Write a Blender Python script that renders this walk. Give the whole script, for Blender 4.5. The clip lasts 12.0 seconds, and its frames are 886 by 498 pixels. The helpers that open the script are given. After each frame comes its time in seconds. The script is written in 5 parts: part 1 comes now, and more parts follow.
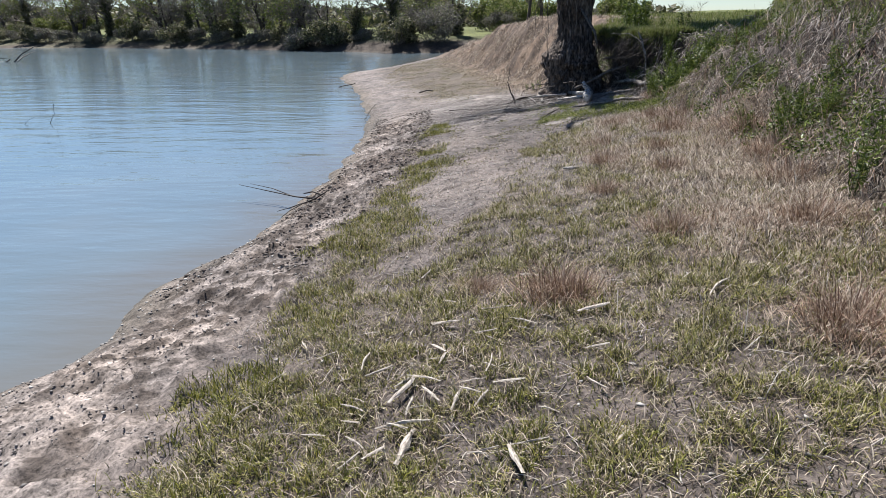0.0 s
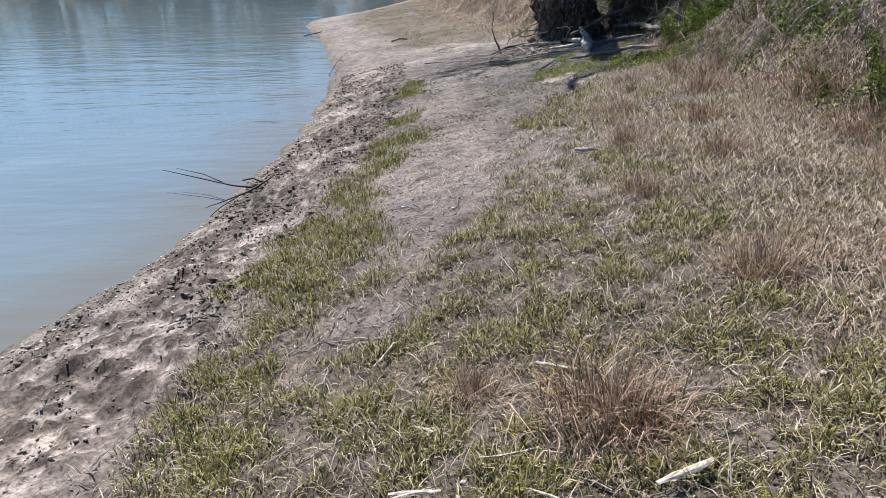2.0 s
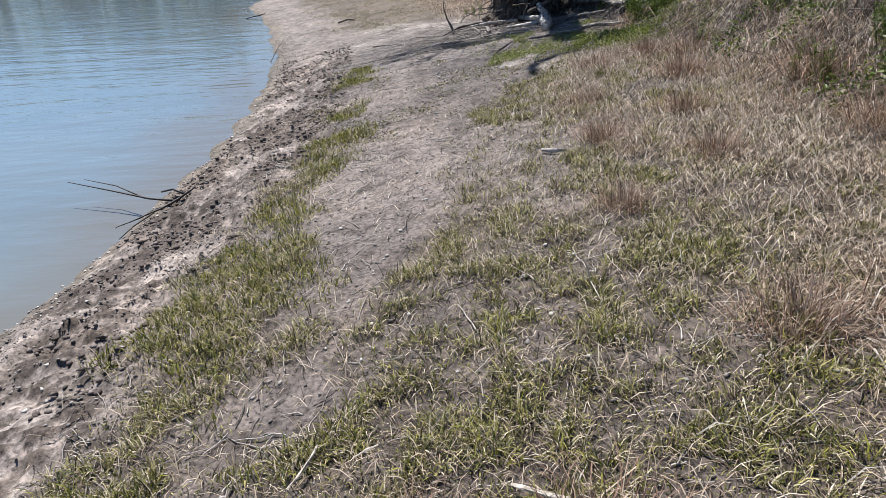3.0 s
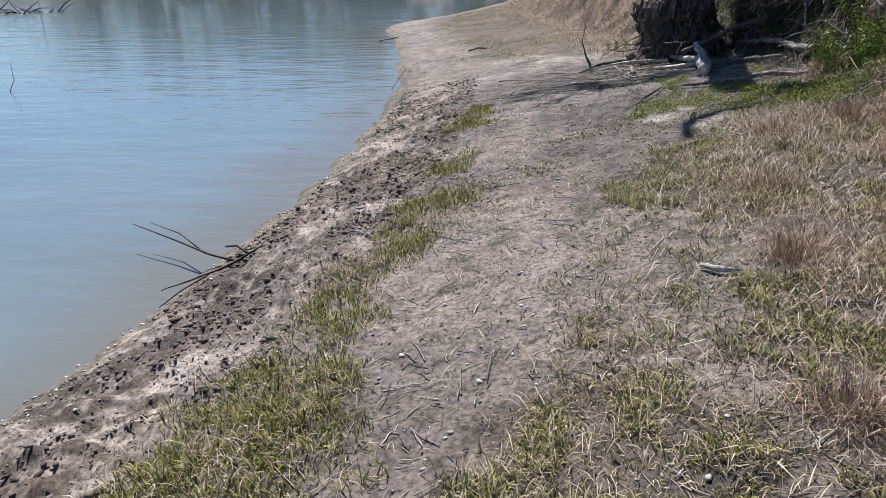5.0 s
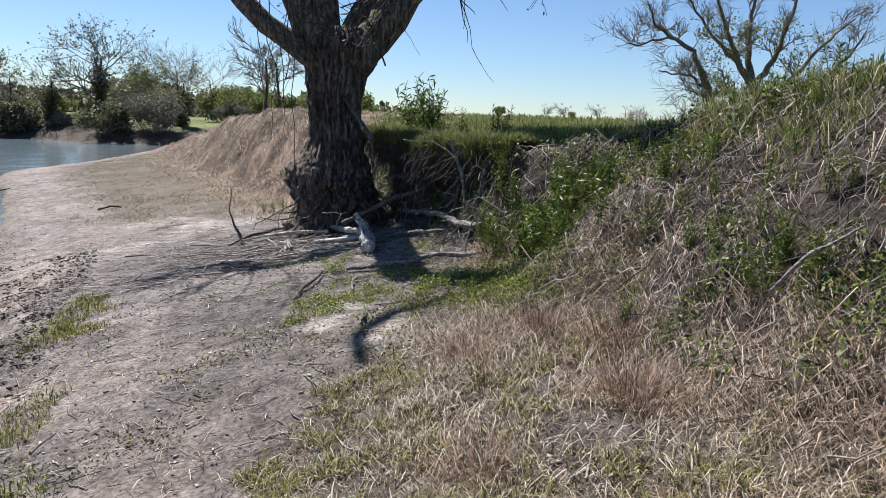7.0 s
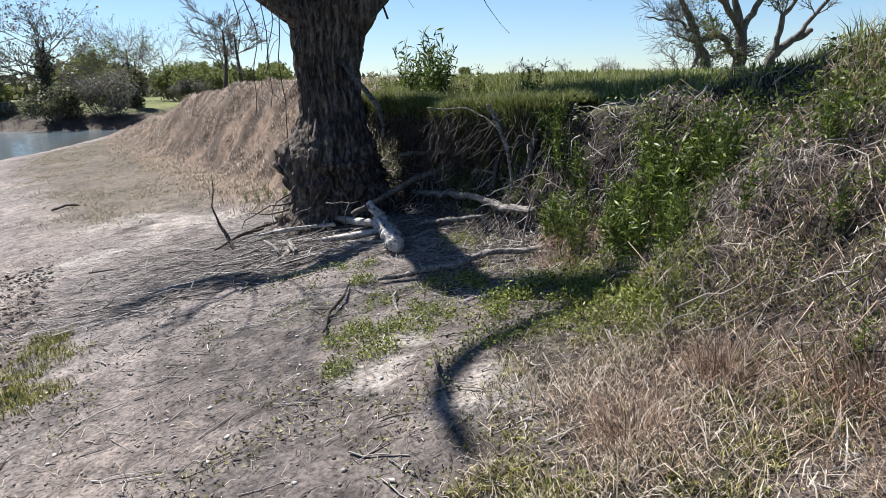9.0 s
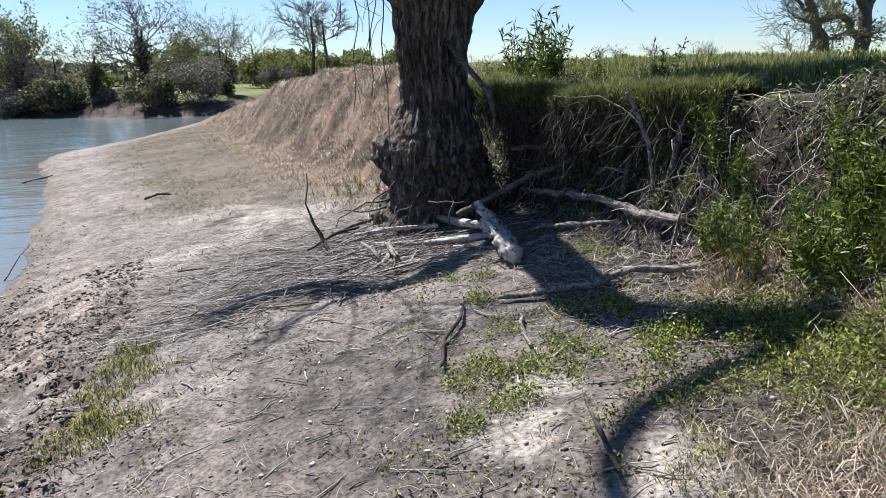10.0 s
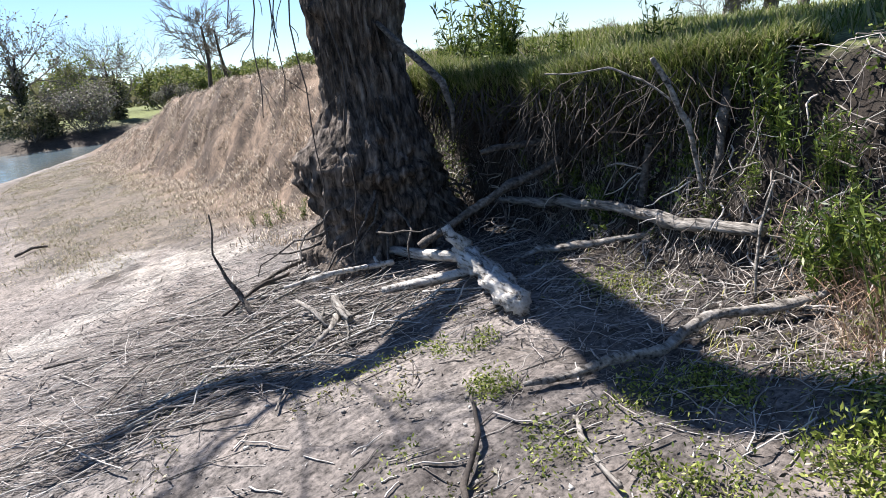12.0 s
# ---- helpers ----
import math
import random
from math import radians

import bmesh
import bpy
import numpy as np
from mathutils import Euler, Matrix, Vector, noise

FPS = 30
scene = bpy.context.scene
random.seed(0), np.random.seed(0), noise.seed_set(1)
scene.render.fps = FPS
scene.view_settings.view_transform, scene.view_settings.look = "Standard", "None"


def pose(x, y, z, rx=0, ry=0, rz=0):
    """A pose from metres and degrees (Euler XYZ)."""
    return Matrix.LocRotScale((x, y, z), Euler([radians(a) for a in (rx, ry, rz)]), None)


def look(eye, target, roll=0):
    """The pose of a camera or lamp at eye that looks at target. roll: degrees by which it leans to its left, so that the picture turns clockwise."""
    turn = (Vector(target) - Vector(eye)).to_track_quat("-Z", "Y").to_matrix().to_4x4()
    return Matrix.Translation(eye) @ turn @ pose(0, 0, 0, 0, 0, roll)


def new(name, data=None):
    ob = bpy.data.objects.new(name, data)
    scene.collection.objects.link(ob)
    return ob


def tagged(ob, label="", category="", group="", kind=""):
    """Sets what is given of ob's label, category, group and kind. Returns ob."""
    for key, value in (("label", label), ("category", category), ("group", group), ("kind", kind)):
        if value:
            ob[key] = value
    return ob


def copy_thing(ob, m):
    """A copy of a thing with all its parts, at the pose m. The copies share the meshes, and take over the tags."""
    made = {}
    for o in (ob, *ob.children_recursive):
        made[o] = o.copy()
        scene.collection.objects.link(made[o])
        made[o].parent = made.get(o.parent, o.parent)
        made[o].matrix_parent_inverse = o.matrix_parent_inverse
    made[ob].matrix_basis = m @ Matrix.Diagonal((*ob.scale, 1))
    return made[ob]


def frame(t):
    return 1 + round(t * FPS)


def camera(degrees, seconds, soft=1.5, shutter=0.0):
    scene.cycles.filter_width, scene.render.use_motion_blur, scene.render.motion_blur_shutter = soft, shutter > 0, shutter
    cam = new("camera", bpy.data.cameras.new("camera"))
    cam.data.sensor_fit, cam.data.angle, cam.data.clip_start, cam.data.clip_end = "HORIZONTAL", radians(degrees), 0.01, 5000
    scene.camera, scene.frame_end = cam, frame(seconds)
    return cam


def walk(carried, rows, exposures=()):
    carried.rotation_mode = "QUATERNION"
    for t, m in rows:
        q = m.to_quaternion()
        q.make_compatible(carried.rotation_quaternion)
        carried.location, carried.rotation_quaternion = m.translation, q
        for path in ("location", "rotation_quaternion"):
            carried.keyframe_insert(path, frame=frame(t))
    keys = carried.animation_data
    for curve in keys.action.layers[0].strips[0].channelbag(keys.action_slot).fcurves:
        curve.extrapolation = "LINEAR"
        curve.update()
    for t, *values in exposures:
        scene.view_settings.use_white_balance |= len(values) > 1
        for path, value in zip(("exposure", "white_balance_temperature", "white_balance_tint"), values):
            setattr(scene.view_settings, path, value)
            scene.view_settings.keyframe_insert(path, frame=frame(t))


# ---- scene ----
cam = camera(66.2, 12.0, 0.5)
PATH = [
    (0, (0.375, -0.077, 1.733), (0.279, 1.683, 1.143), -0.6),
    (0.5, (0.294, 0.39, 1.724), (0.076, 2.144, 1.147), -2.6),
    (1, (0.216, 0.858, 1.637), (-0.02, 2.601, 1.031), -1.2),
    (1.5, (0.219, 1.301, 1.622), (0.053, 3.01, 0.906), -4.1),
    (2, (0.356, 1.755, 1.658), (0.305, 3.467, 0.933), -1.7),
    (2.5, (0.415, 2.205, 1.618), (0.536, 3.907, 0.876), -0.9),
    (3, (0.443, 2.615, 1.607), (0.49, 4.303, 0.828), -2.7),
    (3.5, (0.503, 3.029, 1.655), (0.307, 4.749, 0.973), -1.7),
    (3.7, (0.489, 3.139, 1.637), (0.276, 4.848, 0.937), -0.4),
    (5.3, (0.543, 4.23, 1.543), (0.264, 5.924, 0.83), -1.5),
    (5.5, (0.522, 4.402, 1.508), (0.316, 6.143, 0.885), -0.2),
    (5.9, (0.525, 4.674, 1.594), (0.682, 6.427, 0.99), 0.4),
    (6, (0.54, 4.741, 1.598), (0.863, 6.5, 1.089), 0.9),
    (6.1, (0.577, 4.823, 1.603), (1.031, 6.584, 1.216), 1.2),
    (6.5, (0.814, 5.278, 1.728), (1.383, 7.025, 1.441), 0.1),
    (6.7, (0.843, 5.478, 1.714), (1.406, 7.223, 1.406), 1.5),
    (8.3, (0.685, 6.642, 1.72), (1.409, 8.307, 1.317), 1.6),
    (8.5, (0.663, 6.831, 1.722), (1.439, 8.487, 1.385), 0.7),
    (9, (0.688, 7.275, 1.69), (1.34, 8.961, 1.254), -1.2),
    (9.5, (0.671, 7.683, 1.724), (1.146, 9.424, 1.276), -1.0),
    (10, (0.629, 8.093, 1.685), (1.08, 9.836, 1.22), -1.4),
    (10.5, (0.671, 8.496, 1.585), (1.036, 10.24, 1.053), -3.9),
    (11, (0.733, 8.881, 1.69), (1.113, 10.617, 1.141), -3.4),
    (11.5, (0.736, 9.273, 1.672), (1.322, 10.944, 1.102), -4.2),
    (12, (0.818, 9.658, 1.613), (1.459, 11.336, 1.129), -6.8),
]
walk(cam, [(t, look(eye, target, roll)) for t, eye, target, roll in PATH], [(0, 1.0), (3, 1.02), (5.5, 0.86), (6.5, 0.98), (8.5, 1.2), (9.5, 1.18), (10.5, 1.26), (11.5, 1.4), (12, 1.56)])

# ---- light ----
SUN_EL, SUN_AZ = radians(56.6), radians(-24)
world = bpy.data.worlds.new("world")
scene.world = world
world.use_nodes = True
_n = world.node_tree.nodes
_sky = _n.new("ShaderNodeTexSky")
_sky.sky_type, _sky.sun_disc = "NISHITA", False
_sky.sun_elevation, _sky.sun_rotation = SUN_EL, SUN_AZ
_sky.air_density, _sky.dust_density, _sky.ozone_density = 1.0, 0.0, 3.0
_n["Background"].inputs[1].default_value = 0.05
_tint = _n.new("ShaderNodeMix")
_tint.data_type, _tint.blend_type = "RGBA", "MULTIPLY"
_tint.inputs[0].default_value = 1.0
_tint.inputs[7].default_value = (0.88, 1.0, 1.19, 1)
world.node_tree.links.new(_sky.outputs[0], _tint.inputs[6])
world.node_tree.links.new(_tint.outputs[2], _n["Background"].inputs[0])
sun = new("sun", bpy.data.lights.new("sun", "SUN"))
sun.data.energy, sun.data.angle, sun.data.color = 5.0, radians(0.55), (1.0, 0.965, 0.945)
sun.matrix_world = look((0, 0, 30), (-30 * math.sin(SUN_AZ) / math.tan(SUN_EL), -30 * math.cos(SUN_AZ) / math.tan(SUN_EL), 0))

# ---- numbers ----
rng = np.random.default_rng(7)
WATER = -0.577


def hash2(i, j, seed):
    v = np.sin(i * 127.1 + j * 311.7 + seed * 74.7) * 43758.5453
    return v - np.floor(v)


def vnoise(x, y, seed=0):
    x, y = np.asarray(x, float), np.asarray(y, float)
    i, j = np.floor(x), np.floor(y)
    u, v = x - i, y - j
    u, v = u * u * (3 - 2 * u), v * v * (3 - 2 * v)
    a, b = hash2(i, j, seed), hash2(i + 1, j, seed)
    c, d = hash2(i, j + 1, seed), hash2(i + 1, j + 1, seed)
    return (a + (b - a) * u) * (1 - v) + (c + (d - c) * u) * v


def fbm(x, y, seed=0, octaves=4):
    total, amp = 0.0, 0.5
    for k in range(octaves):
        total = total + amp * (vnoise(x * 2 ** k, y * 2 ** k, seed + k) - 0.5)
        amp *= 0.5
    return total


def smooth(a, b, v):
    t = np.clip((np.asarray(v, float) - a) / (b - a), 0, 1)
    return t * t * (3 - 2 * t)


# the shape of the bank: shoreline, foot of the bank, its crest
SHORE = ([-60, -3, 3.7, 4.0, 4.7, 5.7, 6.6, 8, 10, 13.7, 15.3, 17.2, 19.1, 22.4, 26, 29.5, 32, 33.8, 36, 38, 42, 47, 50, 53, 60],
         [-3.4, -3.0, -2.8, -2.6, -2.5, -2.5, -2.3, -2.1, -1.97, -2.04, -2.17, -2.4, -2.8, -3.5, -4.4, -5.5, -5.9, -5.6, -4.7, -4.1, -3.2, -2.2, 2, 9, 30])
FOOT = ([-60, 0, 4, 8, 10, 11.5, 12.3, 13.2, 14.2, 16, 18.3, 19.7, 23, 29, 39.7, 47, 50, 53, 60],
        [3.0, 2.9, 2.9, 2.9, 2.95, 3.2, 3.2, 3.2, 3.15, 2.6, 2.2, 1.95, 1.25, 0, -1.55, -1.9, 4, 11, 32])
FOOTZ = ([0, 10, 12, 15, 18, 22, 30, 40, 47], [0.5, 0.5, 0.45, 0.3, 0.07, -0.03, -0.1, -0.1, -0.25])
CREST = ([-60, 8, 9, 10, 11, 12, 13, 14, 15, 17.5, 20, 25, 30, 35, 40, 47, 60],
         [2.25, 2.17, 2.1, 1.97, 1.74, 1.45, 1.38, 1.38, 1.42, 1.66, 1.8, 1.8, 1.5, 0.9, 0.5, 0.1, 0.1])
WIDTH = ([0, 8, 10, 11.2, 12.2, 15, 16.2, 20, 25, 35], [1.95, 1.95, 1.85, 1.5, 0.62, 0.6, 1.2, 1.5, 1.5, 1.6])
FAR = ([-300, -120, -53, -38, -24, -12, -6, -2, 5, 40], [150, 95, 77, 73, 67, 59, 55, 55, 57, 62])


def ground(x, y):
    """Height of the ground at x, y."""
    x, y = np.asarray(x, float), np.asarray(y, float)
    wob = fbm(x * 0 + y * 0.9, y * 0.9, 3, 3)
    xs = np.interp(y, *SHORE) + 0.35 * wob + 0.12 * fbm(y * 3.1, y * 0, 4, 3)
    xf = np.interp(y, *FOOT) + (0.25 - 0.17 * smooth(15, 17, y)) * fbm(y * 0.8, y * 0, 9, 3)
    zf, zc, wb = np.interp(y, *FOOTZ), np.interp(y, *CREST), np.interp(y, *WIDTH)
    u = np.clip((x - xs) / (xf - xs), 0, 1)
    flat = WATER + (zf - WATER) * u ** 0.75
    under = WATER - 0.16 * np.clip(xs - x, 0, 8)
    v = np.clip((x - xf) / wb, 0, 1)
    rise = 0.45 * v + 0.55 * v * v * (3 - 2 * v)
    field = 1.7 + 0.0125 * np.clip(y - 10, 0, 140)
    field = field + (0.9 - field) * smooth(24, 42, y) * (1 - smooth(12, 40, x))
    field = field + 0.5 * fbm(x * 0.03, y * 0.03, 21, 2)
    past = x - xf - wb
    z = np.where(x < xs, under, flat) + np.where(x > xf, (zc - zf) * rise, 0)
    lip = 0.24 * smooth(11, 12.2, y) * (1 - smooth(15.2, 17, y))
    z = z + lip * smooth(0, 1.3, past) + (field - zc - lip) * smooth(0, 14, past)
    # roughness: clods in the mud strip, hummocks on the bank
    mud = smooth(0.02, 0.1, u) * (1 - smooth(0.26, 0.36, u)) * (1 - smooth(13, 18, y)) * (x > xs)
    clod = np.abs(fbm(x * 6.5 + y * 2.2, y * 9 - x * 2.4, 31, 3))
    z = z + mud * (0.16 * (clod - 0.09) + 0.05 * fbm(x * 13, y * 13, 39, 3) - 0.04 * smooth(0.05, 0.32, fbm(x * 4.1, y * 4.4, 37, 3) + 0.1 * vnoise(y * 1.3, x, 5)))
    land = smooth(0.0, 0.06, u)
    z = z + land * (0.07 * fbm(x * 1.3, y * 1.3, 41, 4) + 0.034 * fbm(x * 9, y * 9, 43, 3))
    bank = smooth(0.02, 0.25, v) * (1 - smooth(0.9, 1.15, (x - xf) / wb))
    z = z + bank * (0.42 * fbm(x * 1.4, y * 1.1, 51, 4) + 0.22 * (1 - smooth(15.5, 17, y)) * fbm(x * 5, y * 5, 57, 3) + 0.3 * smooth(15.5, 17, y) * fbm(x * 2.4, y * 1.8, 58, 3))
    # the opposite bank
    d = y - np.interp(x, *FAR) + 2.5 * fbm(x * 0.12, y * 0, 61, 3)
    over = np.interp(d, [-8, 0, 0.8, 4, 20, 150, 500], [-1.8, WATER, WATER + 0.45, 0.55, 0.85, 1.35, 1.7])
    return np.maximum(z, over)


def gz(x, y):
    return float(ground(x, y))


# ---- materials ----
ALBEDO = 0.64  # dry soil, straw and wood are darker than they look in full sun


def material(name):
    m = bpy.data.materials.new(name)
    m.use_nodes = True
    nodes, links = m.node_tree.nodes, m.node_tree.links
    return m, nodes, links, nodes["Principled BSDF"]


def ramp(nodes, stops):
    r = nodes.new("ShaderNodeValToRGB")
    e = r.color_ramp.elements
    while len(e) < len(stops):
        e.new(0.5)
    for k, (p, c) in enumerate(stops):
        e[k].position, e[k].color = p, (*c, 1)
    return r


def toned(stops):
    return [(p, tuple(ALBEDO * v for v in c)) for p, c in stops]


def noise_node(nodes, links, scale, detail=4, vec=None, rough=0.6):
    n = nodes.new("ShaderNodeTexNoise")
    n.inputs["Scale"].default_value, n.inputs["Detail"].default_value = scale, detail
    n.inputs["Roughness"].default_value = rough
    if vec:
        links.new(vec, n.inputs["Vector"])
    return n


def mixc(nodes, links, fac, a, b, kind="MIX"):
    m = nodes.new("ShaderNodeMix")
    m.data_type, m.blend_type = "RGBA", kind
    for s, v in ((m.inputs[0], fac), (m.inputs[6], a), (m.inputs[7], b)):
        if isinstance(v, (int, float)):
            s.default_value = v
        elif isinstance(v, tuple):
            s.default_value = (*v, 1)
        else:
            links.new(v, s)
    return m.outputs[2]


def bump(nodes, links, height, strength, dist, bsdf, prev=None):
    b = nodes.new("ShaderNodeBump")
    b.inputs["Strength"].default_value, b.inputs["Distance"].default_value = strength, dist
    links.new(height, b.inputs["Height"])
    if prev:
        links.new(prev, b.inputs["Normal"])
    links.new(b.outputs[0], bsdf.inputs["Normal"])
    return b.outputs[0]


def wood_material(name, stops, scale, stretch, depth, rough=0.85):
    """Bark or weathered wood: grain drawn out along z of the object."""
    m, n, l, p = material(name)
    tc = n.new("ShaderNodeTexCoord")
    mp = n.new("ShaderNodeMapping")
    mp.inputs["Scale"].default_value = stretch
    l.new(tc.outputs["Object"], mp.inputs[0])
    a = noise_node(n, l, scale, 6, mp.outputs[0], 0.65)
    b = noise_node(n, l, scale * 0.25, 3, tc.outputs["Object"])
    stops = toned(stops)
    r = ramp(n, stops)
    l.new(a.outputs[0], r.inputs[0])
    patch = ramp(n, [(0.45, (0, 0, 0)), (0.75, (0.55, 0.55, 0.55))])
    l.new(b.outputs[0], patch.inputs[0])
    c = mixc(n, l, patch.outputs[0], r.outputs[0], tuple(0.75 * v for v in stops[0][1]))
    l.new(c, p.inputs["Base Color"])
    p.inputs["Roughness"].default_value = rough
    p.inputs["Specular IOR Level"].default_value = 0.25
    bump(n, l, a.outputs[0], 0.8, depth, p)
    return m


def leaf_material(name, colours, through_light=0.35, rough=0.6):
    """Blades and leaves: colour differs from one to the next, some light comes through."""
    m, n, l, p = material(name)
    g = n.new("ShaderNodeNewGeometry")
    r = ramp(n, toned([(k / len(colours), c) for k, c in enumerate(colours)]))
    r.color_ramp.interpolation = "CONSTANT"
    l.new(g.outputs["Random Per Island"], r.inputs[0])
    l.new(r.outputs[0], p.inputs["Base Color"])
    p.inputs["Roughness"].default_value = rough
    p.inputs["Specular IOR Level"].default_value = 0.25
    t = n.new("ShaderNodeBsdfTranslucent")
    l.new(r.outputs[0], t.inputs[0])
    mx = n.new("ShaderNodeMixShader")
    mx.inputs[0].default_value = through_light
    l.new(p.outputs[0], mx.inputs[1])
    l.new(t.outputs[0], mx.inputs[2])
    l.new(mx.outputs[0], n["Material Output"].inputs[0])
    return m


def soil_material():
    m, n, l, p = material("soil")
    tc = n.new("ShaderNodeTexCoord")
    at = n.new("ShaderNodeAttribute")
    at.attribute_name = "cover_and_shade"
    fine = noise_node(n, l, 38, 7, tc.outputs["Object"], 0.7)
    mid = noise_node(n, l, 5.5, 5, tc.outputs["Object"], 0.6)
    wide = noise_node(n, l, 0.9, 4, tc.outputs["Object"])
    r = ramp(n, [(0.32, (0.16, 0.15, 0.14)), (0.48, (0.9, 0.89, 0.88)), (0.66, (1.65, 1.62, 1.58))])
    l.new(fine.outputs[0], r.inputs[0])
    r2 = ramp(n, [(0.32, (0.5, 0.49, 0.48)), (0.5, (0.98, 0.98, 0.98)), (0.68, (1.32, 1.31, 1.3))])
    l.new(mid.outputs[0], r2.inputs[0])
    r3 = ramp(n, [(0.36, (0.78, 0.78, 0.79)), (0.5, (0.98, 0.96, 0.95)), (0.64, (1.2, 1.16, 1.12))])
    l.new(wide.outputs[0], r3.inputs[0])
    c = mixc(n, l, 1.0, at.outputs["Color"], r.outputs[0], "MULTIPLY")
    c = mixc(n, l, 1.0, c, r2.outputs[0], "MULTIPLY")
    c = mixc(n, l, 1.0, c, r3.outputs[0], "MULTIPLY")
    l.new(c, p.inputs["Base Color"])
    p.inputs["Roughness"].default_value = 0.9
    p.inputs["Specular IOR Level"].default_value = 0.2
    nb = bump(n, l, mid.outputs[0], 0.5, 0.03, p)
    bump(n, l, fine.outputs[0], 0.7, 0.012, p, nb)
    return m


def water_material():
    m, n, l, p = material("river_water")
    tc = n.new("ShaderNodeTexCoord")
    mp = n.new("ShaderNodeMapping")
    mp.inputs["Scale"].default_value = (0.55, 1.5, 1)
    mp.inputs["Rotation"].default_value = (0, 0, radians(-8))
    l.new(tc.outputs["Object"], mp.inputs[0])
    a = noise_node(n, l, 4.2, 3, mp.outputs[0], 0.5)
    b = noise_node(n, l, 0.9, 2, mp.outputs[0], 0.5)
    w = noise_node(n, l, 0.35, 3, tc.outputs["Object"])
    r = ramp(n, [(0.3, (0.104, 0.146, 0.168)), (0.7, (0.13, 0.168, 0.185))])
    l.new(w.outputs[0], r.inputs[0])
    at = n.new("ShaderNodeAttribute")
    at.attribute_name = "silt"
    l.new(mixc(n, l, at.outputs["Fac"], r.outputs[0], (0.12, 0.122, 0.112)), p.inputs["Base Color"])
    p.inputs["Roughness"].default_value = 0.08
    p.inputs["IOR"].default_value = 1.33
    nb = bump(n, l, b.outputs[0], 0.35, 0.1, p)
    bump(n, l, a.outputs[0], 0.45, 0.02, p, nb)
    return m


SOIL = soil_material()
RIVER = water_material()
BARK = wood_material("willow_bark", [(0.36, (0.02, 0.016, 0.013)), (0.5, (0.17, 0.135, 0.11)), (0.68, (0.46, 0.38, 0.315))], 22, (1, 1, 0.22), 0.08)
DARK_BARK = wood_material("dark_bark", [(0.3, (0.04, 0.033, 0.028)), (0.7, (0.16, 0.13, 0.11))], 14, (1, 1, 0.3), 0.02)
PALE_WOOD = wood_material("weathered_wood", [(0.36, (0.05, 0.042, 0.036)), (0.48, (0.32, 0.285, 0.248)), (0.7, (0.64, 0.59, 0.53))], 48, (1, 0.12, 1), 0.02)
BLEACHED = wood_material("bleached_wood", [(0.36, (0.1, 0.085, 0.07)), (0.46, (0.62, 0.57, 0.51)), (0.7, (0.95, 0.91, 0.85))], 40, (1, 0.14, 1), 0.02)
GREY_WOOD = wood_material("grey_wood", [(0.36, (0.035, 0.03, 0.026)), (0.5, (0.15, 0.128, 0.11)), (0.72, (0.36, 0.32, 0.28))], 44, (1, 0.18, 1), 0.018)
WET_WOOD = wood_material("wet_wood", [(0.3, (0.02, 0.017, 0.015)), (0.7, (0.09, 0.075, 0.065))], 20, (1, 1, 0.2), 0.006, 0.6)
FAR_TWIG = wood_material("bare_twigs", [(0.3, (0.17, 0.145, 0.125)), (0.7, (0.36, 0.32, 0.28))], 6, (1, 1, 0.4), 0.01)
FIELD_BARK = wood_material("field_tree_bark", [(0.3, (0.08, 0.068, 0.058)), (0.7, (0.27, 0.235, 0.2))], 9, (1, 1, 0.3), 0.02)
CHIP = wood_material("wood_chip", [(0.34, (0.2, 0.165, 0.13)), (0.48, (0.62, 0.55, 0.46)), (0.72, (0.92, 0.86, 0.76))], 30, (0.15, 1, 1), 0.004)
TWIGS = leaf_material("dry_twigs", [(0.16, 0.135, 0.118), (0.4, 0.35, 0.31), (0.54, 0.485, 0.435), (0.29, 0.25, 0.222), (0.7, 0.64, 0.58)], 0.0, 0.85)
GREEN_GRASS = leaf_material("green_grass", [(0.06, 0.07, 0.012), (0.25, 0.265, 0.04), (0.45, 0.43, 0.08), (0.6, 0.53, 0.2), (0.14, 0.155, 0.028)], 0.15)
OLIVE_GRASS = leaf_material("mixed_grass", [(0.05, 0.05, 0.018), (0.26, 0.25, 0.06), (0.48, 0.41, 0.22), (0.82, 0.73, 0.52), (0.16, 0.17, 0.035), (0.42, 0.39, 0.12), (0.08, 0.065, 0.04), (0.3, 0.3, 0.075)], 0.12)
STRAW = leaf_material("straw", [(0.09, 0.065, 0.045), (0.52, 0.415, 0.3), (0.84, 0.725, 0.575), (0.25, 0.185, 0.135), (0.64, 0.525, 0.395), (0.15, 0.11, 0.08), (0.36, 0.28, 0.2)], 0.12)
FLAT_GRASS = leaf_material("tan_olive_grass", [(0.14, 0.13, 0.06), (0.36, 0.31, 0.18), (0.54, 0.45, 0.31), (0.24, 0.23, 0.1), (0.44, 0.34, 0.23)], 0.15)
PALE_STALK = leaf_material("pale_stalks", [(0.7, 0.62, 0.5), (0.5, 0.43, 0.345), (0.62, 0.57, 0.49), (0.3, 0.24, 0.19)], 0.05)
RUST_GRASS = leaf_material("russet_grass", [(0.18, 0.11, 0.075), (0.46, 0.32, 0.22), (0.68, 0.54, 0.41), (0.32, 0.2, 0.14)], 0.12)
